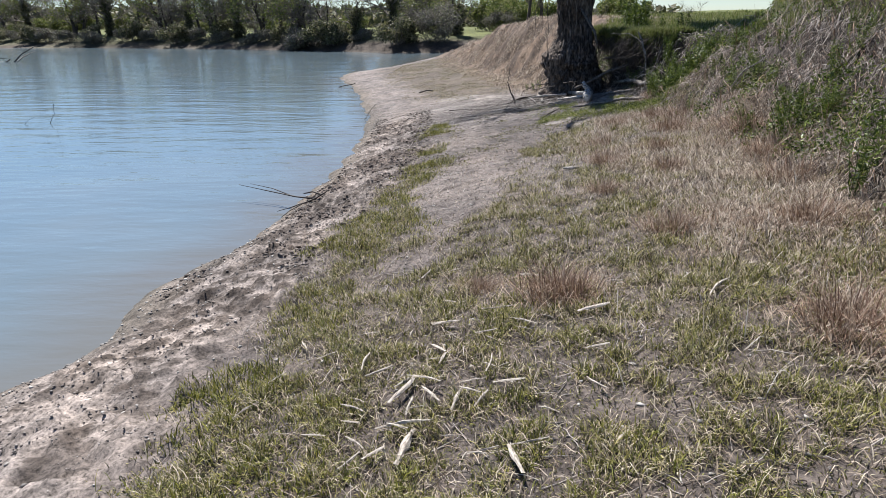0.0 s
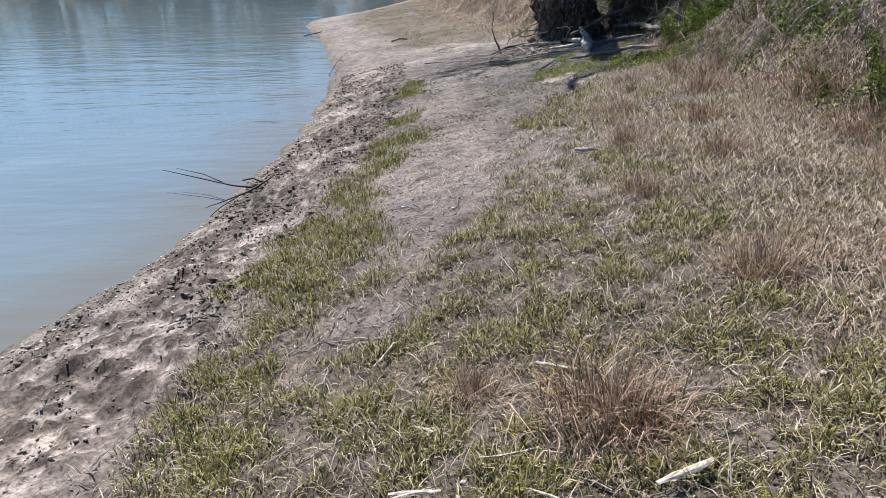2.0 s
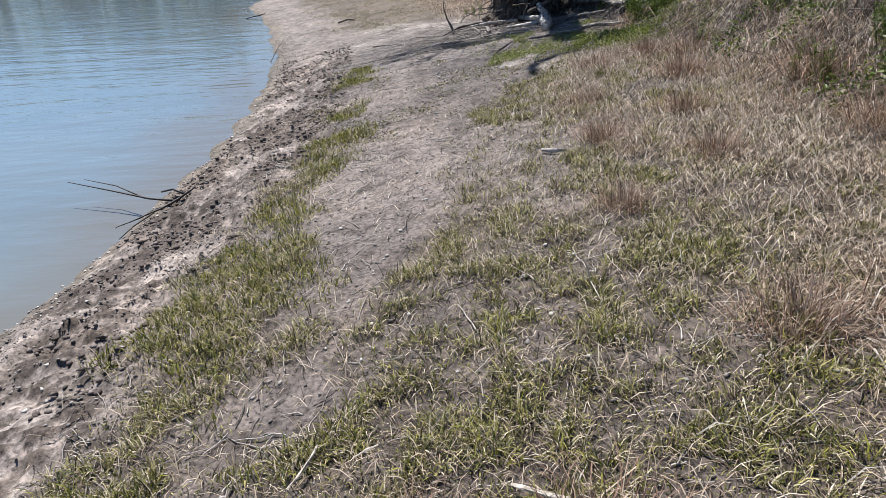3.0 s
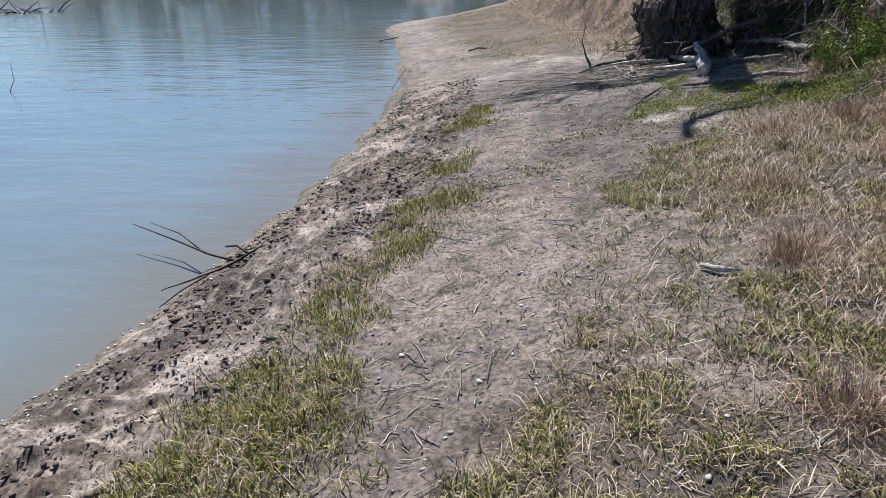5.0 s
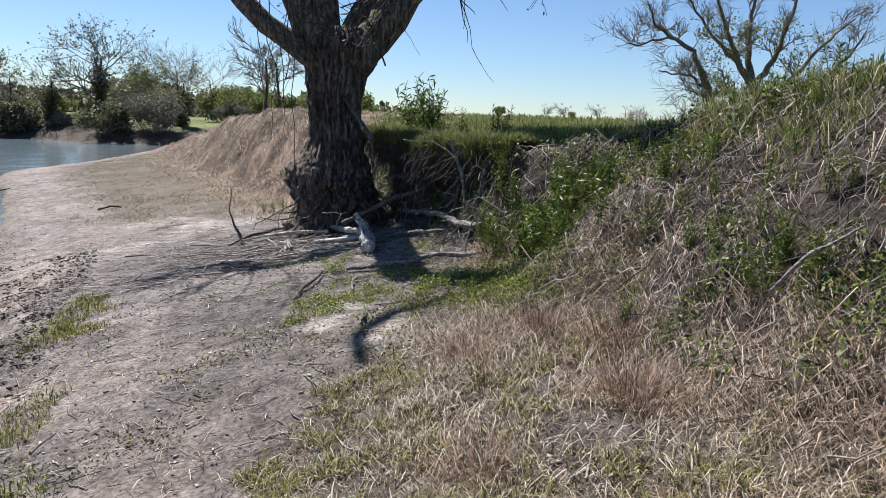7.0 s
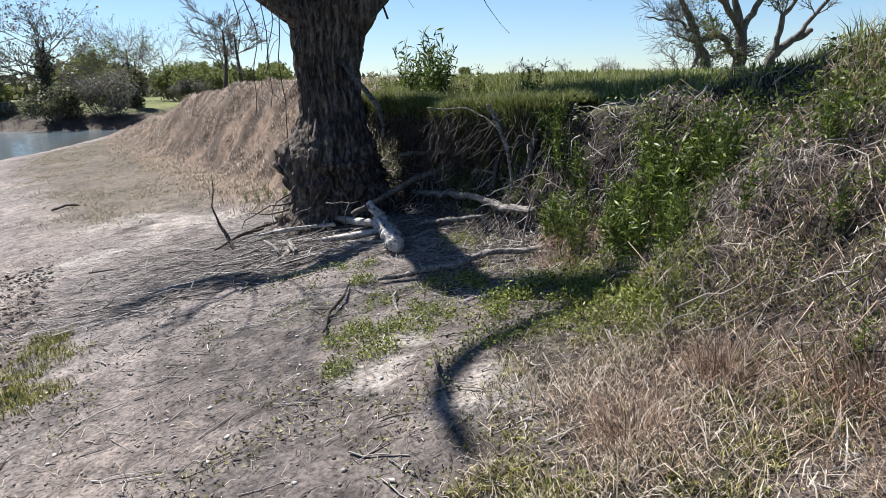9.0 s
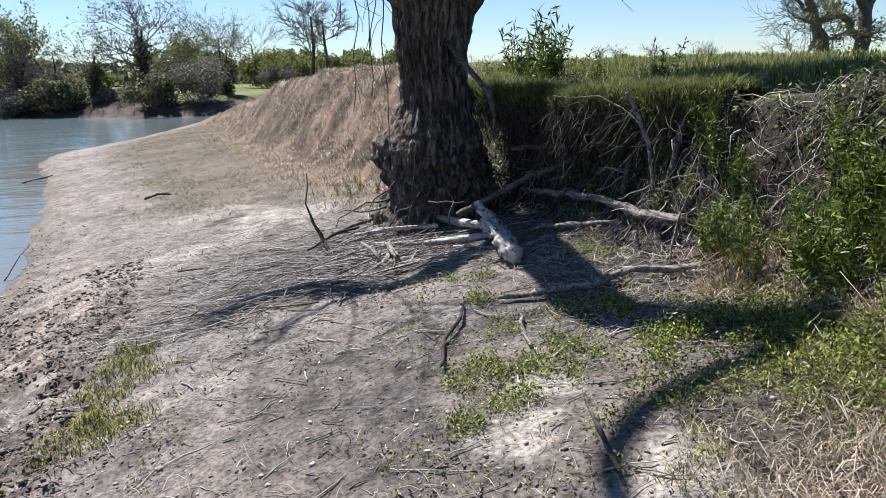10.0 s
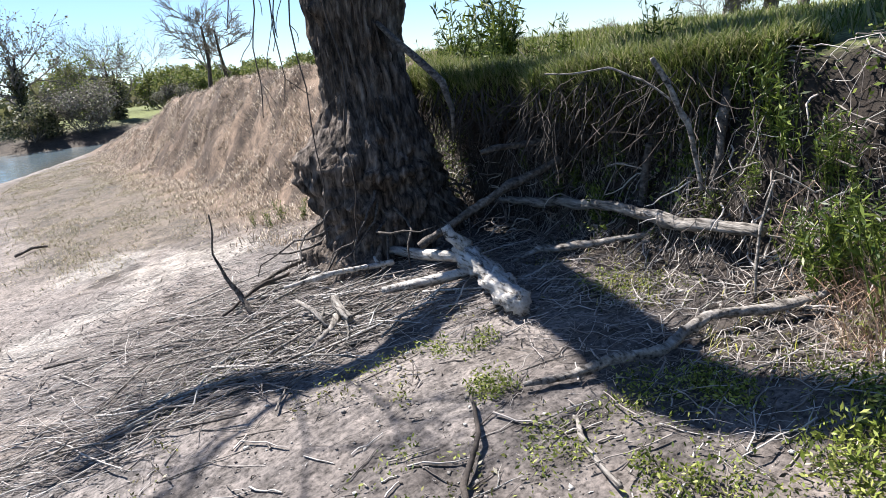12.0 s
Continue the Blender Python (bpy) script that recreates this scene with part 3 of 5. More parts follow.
# ---- the willow on the bank ----
def willow():
    r = random.Random(11)
    tree = tagged(new("willow_tree"), "old leaning willow with furrowed bark and a burled, washed-out base", "tree")
    tree.location = (2.36, 14.95, gz(2.36, 14.95) - 0.1)
    base = Vector(tree.location)
    # trunk: rings with ridged bark, a burl towards the water and root flares
    rows = [(-0.15, 2.38, 0.66), (0.1, 2.36, 0.62), (0.3, 2.38, 0.53), (0.5, 2.38, 0.5), (0.75, 2.38, 0.46), (0.95, 2.38, 0.42), (1.15, 2.37, 0.37), (1.35, 2.36, 0.325),
            (1.6, 2.35, 0.31), (1.9, 2.34, 0.33), (2.2, 2.36, 0.39), (2.42, 2.38, 0.44), (2.6, 2.4, 0.42), (2.75, 2.42, 0.3)]
    zs = np.linspace(-0.15, 2.75, 150)
    cx, rr = np.interp(zs, [a[0] for a in rows], [a[1] for a in rows]), np.interp(zs, [a[0] for a in rows], [a[2] for a in rows])
    sides, v, f = 190, [], []
    for k, z in enumerate(zs):
        for s in range(sides):
            a = 2 * math.pi * s / sides
            tw = a + 0.18 * z
            tw += 0.1 * noise.noise(Vector((math.cos(a) * 2, math.sin(a) * 2, z * 3.5)))
            crack = abs(noise.noise(Vector((math.cos(tw) * 6.5, math.sin(tw) * 6.5, z * 1.3))))
            crack2 = abs(noise.noise(Vector((math.cos(tw) * 15, math.sin(tw) * 15, z * 3.2))))
            crack3 = noise.noise(Vector((math.cos(tw) * 26, math.sin(tw) * 26, z * 8)))
            ridge = 0.34 + 0.95 * (min(0.26, crack) - 0.18) + 0.8 * (min(0.22, crack2) - 0.13) + 0.055 * crack3
            lump = noise.noise(Vector((math.cos(a) * 1.6, math.sin(a) * 1.6, z * 1.7 + 4)))
            root = max(0.0, 0.55 - z) * (0.35 * max(0.0, math.cos(3 * a + 0.6)) + 0.3 * max(0.0, noise.noise(Vector((math.cos(a) * 2, math.sin(a) * 2, 9)))))
            burl = 0.22 * math.exp(-((z - 0.85) / 0.28) ** 2) * max(0.0, math.cos(a - math.pi - 0.35)) ** 2
            knot = 0.12 * math.exp(-((z - 2.0) / 0.06) ** 2 - ((a - 3.7) / 0.16) ** 2)
            rough = 1.9 if z < 1.15 else 1.0
            swirl = max(0.0, min(1.0, (1.25 - z) / 0.4)) * (abs(noise.noise(Vector((math.cos(a) * 2.2, math.sin(a) * 2.2, z * 4.5)))) - 0.2 + 0.6 * abs(noise.noise(Vector((math.cos(a) * 5, math.sin(a) * 5, z * 11 + 3)))))
            rad = rr[k] * (1 + 0.07 * lump) + 0.13 * swirl + 0.2 * (ridge - 0.34) + 0.03 * rough * noise.noise(Vector((math.cos(a) * 6, math.sin(a) * 6, z * 7))) + root + burl + knot
            v.append(Vector((cx[k] + math.cos(a) * rad, 14.95 + math.sin(a) * rad * 0.92, z + 0.1)) - base)
    for k in range(len(zs) - 1):
        for s in range(sides):
            a, b = k * sides + s, k * sides + (s + 1) % sides
            f.append((a, b, b + sides, a + sides))
    part("trunk", link_mesh("trunk", v, f, BARK), tree, "deeply furrowed grey-brown trunk with a burl")
    limbs = [  # the places it passes, radius at its start and its end
        ([(2.2, 14.85, 2.35), (1.55, 14.78, 2.75), (0.98, 14.85, 3.3), (0.61, 14.94, 3.6), (0.28, 15.2, 3.9), (-0.06, 15.59, 4.1), (-0.63, 16.03, 4.4), (-1.21, 15.98, 4.8)], 0.15, 0.06),
        ([(0.28, 15.2, 3.9), (-0.26, 15.53, 4.58), (-0.66, 15.6, 5.0), (-1.0, 15.6, 5.5)], 0.03, 0.012),
        ([(2.25, 14.95, 2.35), (1.98, 15.0, 3.0), (1.78, 15.0, 3.65), (1.35, 14.98, 4.8), (0.95, 15.0, 6.0), (0.83, 15.0, 6.4), (0.98, 14.87, 7.0), (1.2, 14.77, 7.6)], 0.28, 0.17),
        ([(1.2, 14.8, 7.4), (0.91, 14.81, 7.7), (0.23, 14.95, 7.9), (-0.3, 14.97, 8.3), (-0.63, 14.92, 8.8), (-0.79, 14.87, 9.2)], 0.085, 0.05),
        ([(2.4, 15.2, 2.4), (2.3, 15.4, 3.4), (2.25, 15.9, 4.6), (2.0, 17.0, 6.6)], 0.16, 0.06),
        ([(2.5, 15.05, 2.35), (2.75, 15.1, 3.0), (2.93, 15.1, 3.7), (2.95, 15.0, 5.4), (3.3, 14.7, 7.6)], 0.28, 0.1),
        ([(2.55, 14.85, 2.35), (3.0, 14.85, 2.95), (3.55, 14.8, 3.68), (4.3, 14.7, 4.4), (5.6, 14.7, 5.0)], 0.25, 0.22),
        ([(3.7, 14.8, 3.85), (4.2, 15.1, 4.05), (4.9, 15.4, 4.3), (6.2, 15.6, 4.6)], 0.2, 0.22),
        ([(2.93, 15.1, 3.75), (3.3, 15.5, 4.3), (4.2, 15.9, 4.7), (6.2, 16.1, 5.2)], 0.2, 0.13),
        ([(2.96, 15.0, 5.2), (3.3, 15.5, 5.8), (3.55, 16.2, 6.0), (3.4, 17.3, 6.1)], 0.24, 0.2),
        ([(2.98, 15.0, 5.3), (3.4, 15.1, 5.8), (3.5, 14.6, 6.0), (3.4, 14.0, 6.1), (3.2, 13.2, 6.2)], 0.25, 0.2),
        ([(2.96, 15.0, 5.2), (3.6, 14.9, 5.6), (4.6, 14.6, 5.9), (6.0, 14.5, 6.2)], 0.27, 0.24),
        ([(3.6, 14.9, 5.6), (4.0, 15.2, 5.5), (5.0, 15.6, 5.7), (6.2, 15.8, 6.0)], 0.24, 0.22),
    ]
    tips, twigs = [], Tubes()
    for places, rad, end in limbs:
        t = Tubes()
        pts, q = [], [Vector(p) for p in places]
        q = [2 * q[0] - q[1], *q, 2 * q[-1] - q[-2]]
        for k in range(19):
            u = k / 18 * (len(places) - 1)
            s = min(int(u), len(places) - 2)
            u -= s
            p0, p1, p2, p3 = q[s:s + 4]
            w = 0.5 * (2 * p1 + (p2 - p0) * u + (2 * p0 - 5 * p1 + 4 * p2 - p3) * u * u + (3 * p1 - p0 - 3 * p2 + p3) * u ** 3)
            w += Vector((noise.noise(w * 1.6), noise.noise(w * 1.6 + Vector((5, 0, 0))), noise.noise(w * 1.6 + Vector((0, 7, 0))))) * 0.06
            pts.append(w - base)
        rads = [rad + (end - rad) * (k / 18) ** 0.8 for k in range(19)]
        t.add(pts, rads, 22, 0.16)
        part("limb", t.mesh("limb", BARK), tree)
        for k in range(6):
            i = r.randrange(8, 18)
            dirn = Vector((r.gauss(0, 1), r.gauss(0, 1), r.uniform(-0.2, 0.9)))
            grow(twigs, tips, pts[i], dirn, r.uniform(0.7, 1.5), min(0.016, rads[i] * 0.2), 2, r, 0.22, -0.02, 3, 0.85, 5, 0.0035)
    # small shoots about the fork
    for k in range(26):
        z = r.uniform(2.3, 3.6)
        p = Vector((2.4 + r.uniform(-0.55, 0.6), 14.6 + r.uniform(-0.1, 0.3), z)) - base
        grow(twigs, tips, p, (r.gauss(0, 0.6), -0.6, r.uniform(0.1, 1)), r.uniform(0.3, 0.8), 0.012, 1, r, 0.3, 0.0, 3, 0.9, 4, 0.003)
    part("twig_crown", twigs.mesh("twig_crown", DARK_BARK), tree, "thin bare tangled twigs")
    for x, y, z0, z1 in ((1.75, 14.2, 4.2, 0.75), (1.95, 14.15, 3.4, 0.5), (1.6, 14.35, 4.0, 1.5), (1.5, 14.6, 3.4, 1.4), (1.68, 14.25, 3.2, 1.9), (3.95, 14.4, 4.6, 2.9), (1.35, 14.4, 3.6, 2.0)):
        pts = [Vector((x + 0.09 * noise.noise(Vector((z * 1.7, x * 9, 0))) + 0.02 * math.sin(z * 9), y + 0.07 * noise.noise(Vector((z * 1.5, x * 9, 5))), z)) - base for z in np.linspace(z0, z1, 18)]
        hang = Tubes()
        hang.add(pts, [0.0075 - 0.004 * k / 17 for k in range(18)], 4, 0, False)
        for k in range(6):
            i = r.randrange(3, 17)
            hang.add(bent(pts[i], (r.gauss(0, 1), r.gauss(0, 1), -0.8), r.uniform(0.12, 0.4), 4, 0.3, -0.1, r), [0.003] * 5, 3, 0, False)
        part("vine", hang.mesh("vine", DARK_BARK), tree, "thin dry vine hanging down")
    g = np.random.default_rng(5)
    pick = [tips[k] for k in g.choice(len(tips), 520)]
    part("foliage", leaf_cloud("foliage", [tuple(p + Vector(g.normal(0, 0.05, 3))) for p in pick], 0.07, BUD_LEAF, 6), tree, "sparse yellow-green young leaves")
    dead = Tubes()
    dead.add([Vector(p) - base for p in ((2.42, 14.64, 1.96), (2.48, 14.46, 1.82), (2.56, 14.24, 1.66), (2.64, 14.06, 1.5), (2.68, 14.03, 1.3), (2.67, 14.05, 1.1))], [0.02, 0.024, 0.027, 0.026, 0.017, 0.008], 9, 0.3)
    part("dead_limb", dead.mesh("dead_limb", GREY_WOOD), tree, "broken pale dead limb")
    rt = Tubes()
    for k in range(22):
        a = r.uniform(3.3, 6.6)
        p = Vector((2.36 + 0.5 * math.cos(a), 14.95 + 0.5 * math.sin(a), r.uniform(0.35, 0.8))) - base
        rt.add(bent(p, (math.cos(a), math.sin(a), -0.5), r.uniform(0.3, 0.9), 7, 0.5, -0.12, r), [0.013 * (1 - 0.1 * j) for j in range(8)], 5, 0, False)
    part("root_mass", rt.mesh("root_mass", GREY_WOOD), tree, "bare washed-out roots")


willow()


# ---- fallen wood ----
def branch(name, pts, radii, mat, label, sides=12, rough=0.42, extra=(), thin=0.5):
    """A fallen limb through the given places, as its own thing."""
    o = Vector(pts[0])
    fine, rads = [], []
    for k in range(len(pts) - 1):
        for s in range(16):
            q = Vector(pts[k]).lerp(Vector(pts[k + 1]), s / 16)
            fine.append(q + Vector((noise.noise(q * 5), noise.noise(q * 5 + Vector((9, 0, 0))), noise.noise(q * 5 + Vector((0, 9, 0))))) * 0.016 - o)
            rads.append(radii[k] + (radii[k + 1] - radii[k]) * s / 16)
    fine.append(Vector(pts[-1]) - o)
    rads.append(radii[-1])
    t = Tubes()
    t.add(fine, [thin * q * (1 + 0.22 * noise.noise(Vector((k * 0.21, o.x * 9, o.y)))) for k, q in enumerate(rads)], sides, rough)
    ob = new(name, t.mesh(name, mat))
    ob.location = o
    for ename, epts, erad in extra:
        e = Tubes()
        e.add([Vector(p) - o for p in epts], [0.75 * q for q in erad], 10, rough)
        part(ename, e.mesh(ename, mat), ob)
    return tagged(ob, label, "branch")


def on(x, y, up=0.03):
    return (x, y, gz(x, y) + up)


branch("fallen_log", [on(2.52, 13.78, 0.13), on(2.44, 13.2, 0.11), on(2.34, 12.62, 0.09)], [0.1, 0.118, 0.104], BLEACHED, "short split log of weathered pale wood on the mud", 26, 0.5,
       [("knob", [on(2.5, 13.6, 0.18), on(2.44, 13.72, 0.27), on(2.42, 13.75, 0.34)], [0.06, 0.055, 0.04]),
        ("side_limb", [on(2.44, 13.4, 0.1), on(2.2, 13.62, 0.06), on(1.94, 13.78, 0.05)], [0.05, 0.045, 0.035]),
        ("side_limb", [on(2.48, 13.6, 0.12), on(2.34, 14.1, 0.1), on(2.15, 14.75, 0.1)], [0.05, 0.05, 0.035])], 0.7)
branch("fallen_branch", [on(2.0, 15.25, 0.36), on(2.04, 14.75, 0.2), on(2.1, 14.25, 0.05)], [0.022, 0.036, 0.04], BLEACHED, "straight pale branch leaning on the driftwood heap")
branch("fallen_branch", [on(1.4, 14.45, 0.1), on(1.75, 14.35, 0.11), on(2.15, 14.15, 0.1)], [0.03, 0.04, 0.04], BLEACHED, "bleached branch lying across the driftwood heap")
branch("cut_log", [on(1.62, 13.82, 0.1), on(1.61, 13.6, 0.09), on(1.62, 13.42, 0.07)], [0.05, 0.055, 0.05], PALE_WOOD, "short cut piece of pale branch wood", 12, 0.2,
       [("side_limb", [on(1.58, 13.62, 0.05), on(1.5, 13.45, 0.04), on(1.36, 13.36, 0.02)], [0.035, 0.03, 0.02]), ("side_limb", [on(1.5, 13.5, 0.05), on(1.46, 13.75, 0.1), on(1.4, 13.95, 0.14)], [0.025, 0.022, 0.015])])
branch("fallen_branch", [on(1.98, 11.95, 0.03), on(2.2, 11.83, 0.05), on(2.5, 11.72, 0.07), on(2.78, 11.76, 0.08), on(3.0, 11.65, 0.06), on(3.25, 11.5, 0.05)], [0.022, 0.04, 0.045, 0.046, 0.042, 0.03], PALE_WOOD, "long bent grey branch across the mud", 12, 0.5, (), 0.5)
branch("fallen_branch", [on(2.74, 13.45, 0.02), on(2.86, 13.32, 0.09), on(3.05, 13.05, 0.08), on(3.3, 12.75, 0.06)], [0.02, 0.045, 0.045, 0.03], PALE_WOOD, "split pale branch at the foot of the bank", 12)
branch("fallen_branch", [(3.2, 14.7, 0.5), (3.25, 14.05, 0.56), (3.27, 13.1, 0.66), (3.25, 12.47, 0.66), (3.27, 11.95, 0.7)], [0.05, 0.058, 0.065, 0.07, 0.06], PALE_WOOD, "thick grey limb lying along the bank", 14)
branch("fallen_branch", [(2.8, 13.9, 1.0), (3.1, 13.75, 1.04), (3.45, 13.6, 1.04), (3.85, 13.5, 0.98)], [0.035, 0.045, 0.05, 0.04], GREY_WOOD, "grey limb bedded in the bank", 12)
branch("fallen_branch", [(2.3, 13.95, 0.42), (2.6, 13.85, 0.6), (2.9, 13.7, 0.78), (3.25, 13.6, 0.92)], [0.05, 0.055, 0.06, 0.045], GREY_WOOD, "dark limb propped against the bank", 12)
branch("fallen_branch", [(3.13, 12.5, 1.53), (3.2, 12.45, 1.35), (3.26, 12.41, 1.19), (3.28, 12.33, 0.85)], [0.022, 0.03, 0.03, 0.02], PALE_WOOD, "peeled stick standing against the bank")
branch("fallen_branch", [on(3.42, 12.9, 0.35), on(3.4, 12.95, 0.12), on(3.4, 13.0, -0.1)], [0.045, 0.05, 0.055], GREY_WOOD, "rotten stump of a branch in the bank", 10)
branch("fallen_branch", [on(3.75, 12.6, 0.2), on(3.55, 12.45, 0.2), on(3.4, 12.4, 0.02)], [0.035, 0.05, 0.05], GREY_WOOD, "forked bark-covered limb on the bank", 10)
branch("fallen_branch", [(2.75, 12.9, 1.5), (3.0, 12.7, 1.5), (3.14, 12.6, 1.42), (3.24, 12.5, 1.3)], [0.008, 0.012, 0.012, 0.012], PALE_WOOD, "thin arched dry branch over the bank", 6)
branch("fallen_branch", [on(3.12, 11.85, -0.02), on(3.14, 11.86, 0.15), on(3.2, 11.88, 0.3), on(3.3, 11.9, 0.42)], [0.012, 0.016, 0.016, 0.01], PALE_WOOD, "thin upright stick at the foot of the bank", 6)
branch("dead_stick", [on(1.16, 14.45, 0.02), (1.1, 14.55, 0.18), (1.03, 14.6, 0.33), (0.98, 14.62, 0.5), (1.0, 14.6, 0.8)], [0.045, 0.04, 0.026, 0.017, 0.01], GREY_WOOD, "dark broken stick poking up from the mud", 8)
branch("fallen_branch", [on(1.25, 15.0, 0.04), on(1.55, 15.15, 0.06), on(1.75, 15.35, 0.05)], [0.03, 0.04, 0.03], GREY_WOOD, "dark mossy branch on the driftwood heap")
branch("fallen_branch", [on(1.72, 9.95, 0.03), on(1.8, 10.25, 0.04), on(1.86, 10.5, 0.03)], [0.018, 0.02, 0.014], GREY_WOOD, "dark crooked branch on the mud")
branch("fallen_branch", [on(1.9, 11.2, 0.03), on(1.95, 11.5, 0.04), on(2.0, 11.62, 0.03)], [0.02, 0.022, 0.015], PALE_WOOD, "short pale branch among green weeds")
branch("fallen_branch", [on(3.5, 10.35, 0.12), on(3.48, 10.42, -0.02), on(3.45, 10.5, -0.2)], [0.03, 0.045, 0.05], PALE_WOOD, "pale bark slab on the bank")
branch("fallen_branch", [on(3.3, 8.2, 0.3), on(3.42, 8.1, 0.34), on(3.6, 8.0, 0.36)], [0.012, 0.022, 0.012], PALE_WOOD, "dry stick caught in the dead brush")
branch("fallen_branch", [on(3.6, 9.5, 0.18), on(3.62, 9.55, 0.06), on(3.6, 9.6, -0.06)], [0.02, 0.03, 0.03], PALE_WOOD, "forked bleached stick on the bank")
branch("fallen_branch", [on(3.35, 5.9, 0.2), on(3.4, 6.0, 0.1), on(3.45, 6.05, -0.05)], [0.02, 0.03, 0.03], PALE_WOOD, "forked bleached stick on the bank")
branch("fallen_branch", [on(1.27, 7.06, 0.03), on(1.33, 7.0, 0.035), on(1.41, 6.96, 0.025)], [0.02, 0.034, 0.018], BLEACHED, "pale chunk of wood in the dry grass")
branch("fallen_branch", [on(1.42, 11.25, 0.03), on(1.52, 11.55, 0.03), on(1.66, 11.75, 0.05), on(1.78, 12.05, 0.03)], [0.016, 0.026, 0.02, 0.012], DARK_BARK, "dark rotting branch on the mud", 8)
branch("fallen_branch", [on(0.95, 14.55, 0.05), on(1.2, 14.75, 0.08), on(1.5, 14.85, 0.08)], [0.02, 0.032, 0.026], DARK_BARK, "dark crooked branch on the driftwood heap", 8)
branch("fallen_branch", [on(1.05, 12.75, 0.02), on(1.12, 12.95, 0.03), on(1.28, 13.05, 0.02)], [0.012, 0.014, 0.01], PALE_WOOD, "short pale stick on the mud", 7)
# driftwood in the water
branch("drift_branch", [on(-1.57, 8.44, 0.05), on(-1.7, 8.37, 0.05), (-1.86, 8.14, -0.44), (-2.1, 7.9, -0.47)], [0.014, 0.022, 0.018, 0.006], WET_WOOD, "dark wet branch reaching into the river", 7, 0.3,
       [("fork", [on(-1.74, 8.33, 0.05), (-2.0, 8.45, -0.42), (-2.4, 8.66, -0.4), (-2.9, 8.88, -0.36)], [0.014, 0.012, 0.009, 0.004]), ("fork", [(-2.05, 8.47, -0.42), (-2.4, 8.75, -0.38), (-2.75, 8.9, -0.35)], [0.009, 0.007, 0.003]),
        ("fork", [(-1.86, 8.14, -0.44), (-1.95, 7.9, -0.46), (-1.99, 7.68, -0.48)], [0.01, 0.008, 0.004]), ("fork", [on(-1.66, 8.4, 0.05), on(-1.8, 8.52, 0.08), on(-1.94, 8.6, 0.1)], [0.014, 0.013, 0.01])])
branch("drift_stick", [(-2.5, 16.9, -0.6), (-2.42, 16.95, -0.5), (-2.3, 17.0, -0.3), (-2.2, 17.1, -0.2)], [0.014, 0.013, 0.01, 0.006], WET_WOOD, "dark stick rising from the shallow water", 6)
branch("drift_stick", [(-10.3, 16.4, -0.62), (-10.15, 16.45, -0.35), (-10.1, 16.4, -0.15), (-10.1, 16.4, 0.0)], [0.014, 0.012, 0.01, 0.005], WET_WOOD, "thin dark twig standing in the river", 5)
branch("drift_stick", [(-10.9, 16.3, -0.62), (-10.75, 16.35, -0.48), (-10.6, 16.4, -0.4)], [0.012, 0.01, 0.005], WET_WOOD, "thin dark twig standing in the river", 5)
branch("drift_stick", [(-4.9, 25.9, -0.56), (-4.6, 26.1, -0.52), (-4.35, 26.3, -0.47)], [0.03, 0.04, 0.03], WET_WOOD, "dark stick on the tip of the spit", 6)
branch("drift_stick", [on(-1.4, 20.4, 0.03), on(-1.2, 20.5, 0.05), on(-1.0, 20.55, 0.03)], [0.035, 0.045, 0.03], GREY_WOOD, "short piece of driftwood on bare mud", 8)


def brush_heap():
    r = random.Random(3)
    heap = tagged(new("driftwood_heap"), "grey heap of drift branches stranded in the river", "driftwood")
    heap.location = (-32.5, 45.6, WATER - 0.1)
    for k in range(34):
        t = Tubes()
        p = (r.uniform(-3.2, 1.4), r.uniform(-1, 1), 0.0)
        t.add(bent(p, (r.gauss(0, 1), r.gauss(0, 0.6), r.uniform(0.15, 0.7)), r.uniform(0.8, 2.4), 5, 0.2, -0.06, r), [0.05, 0.05, 0.04, 0.035, 0.025, 0.015], 5)
        part("branch", t.mesh("branch", GREY_WOOD if k % 3 else PALE_WOOD), heap)


brush_heap()


def twig_meshes(count, seed):
    r, out = random.Random(seed), []
    for k in range(count):
        t = Tubes()
        length = r.uniform(0.9, 1.1)
        pts = bent((-length / 2, 0, 0), (1, 0, 0), length, 6, 0.16, 0, r)
        pts = [Vector((p.x, p.y, 0.25 * p.z)) for p in pts]
        t.add(pts, [0.0105 * (1 - 0.09 * j) for j in range(7)], 5, 0.2)
        if k % 2:
            t.add(bent(pts[3], (0.8, r.choice((-0.7, 0.7)), 0.1), 0.3, 3, 0.2, 0, r), [0.008, 0.007, 0.005, 0.003], 4, 0.1)
        out.append(t.mesh("twig", (PALE_WOOD, BLEACHED, GREY_WOOD, PALE_WOOD)[k % 4]))
    return out


def lay(ob, x, y, heading, size, up):
    """Lay a stick on the ground: tilted as the soil runs."""
    c, s = math.cos(heading) * 0.3 * size, math.sin(heading) * 0.3 * size
    slope = math.atan2(gz(x + c, y + s) - gz(x - c, y - s), 0.6 * size)
    ob.matrix_world = Matrix.Translation((x, y, gz(x, y) + up)) @ Matrix.Rotation(heading, 4, "Z") @ Matrix.Rotation(-slope, 4, "Y") @ Matrix.Diagonal((size, size, size, 1))


TW = twig_meshes(12, 21)


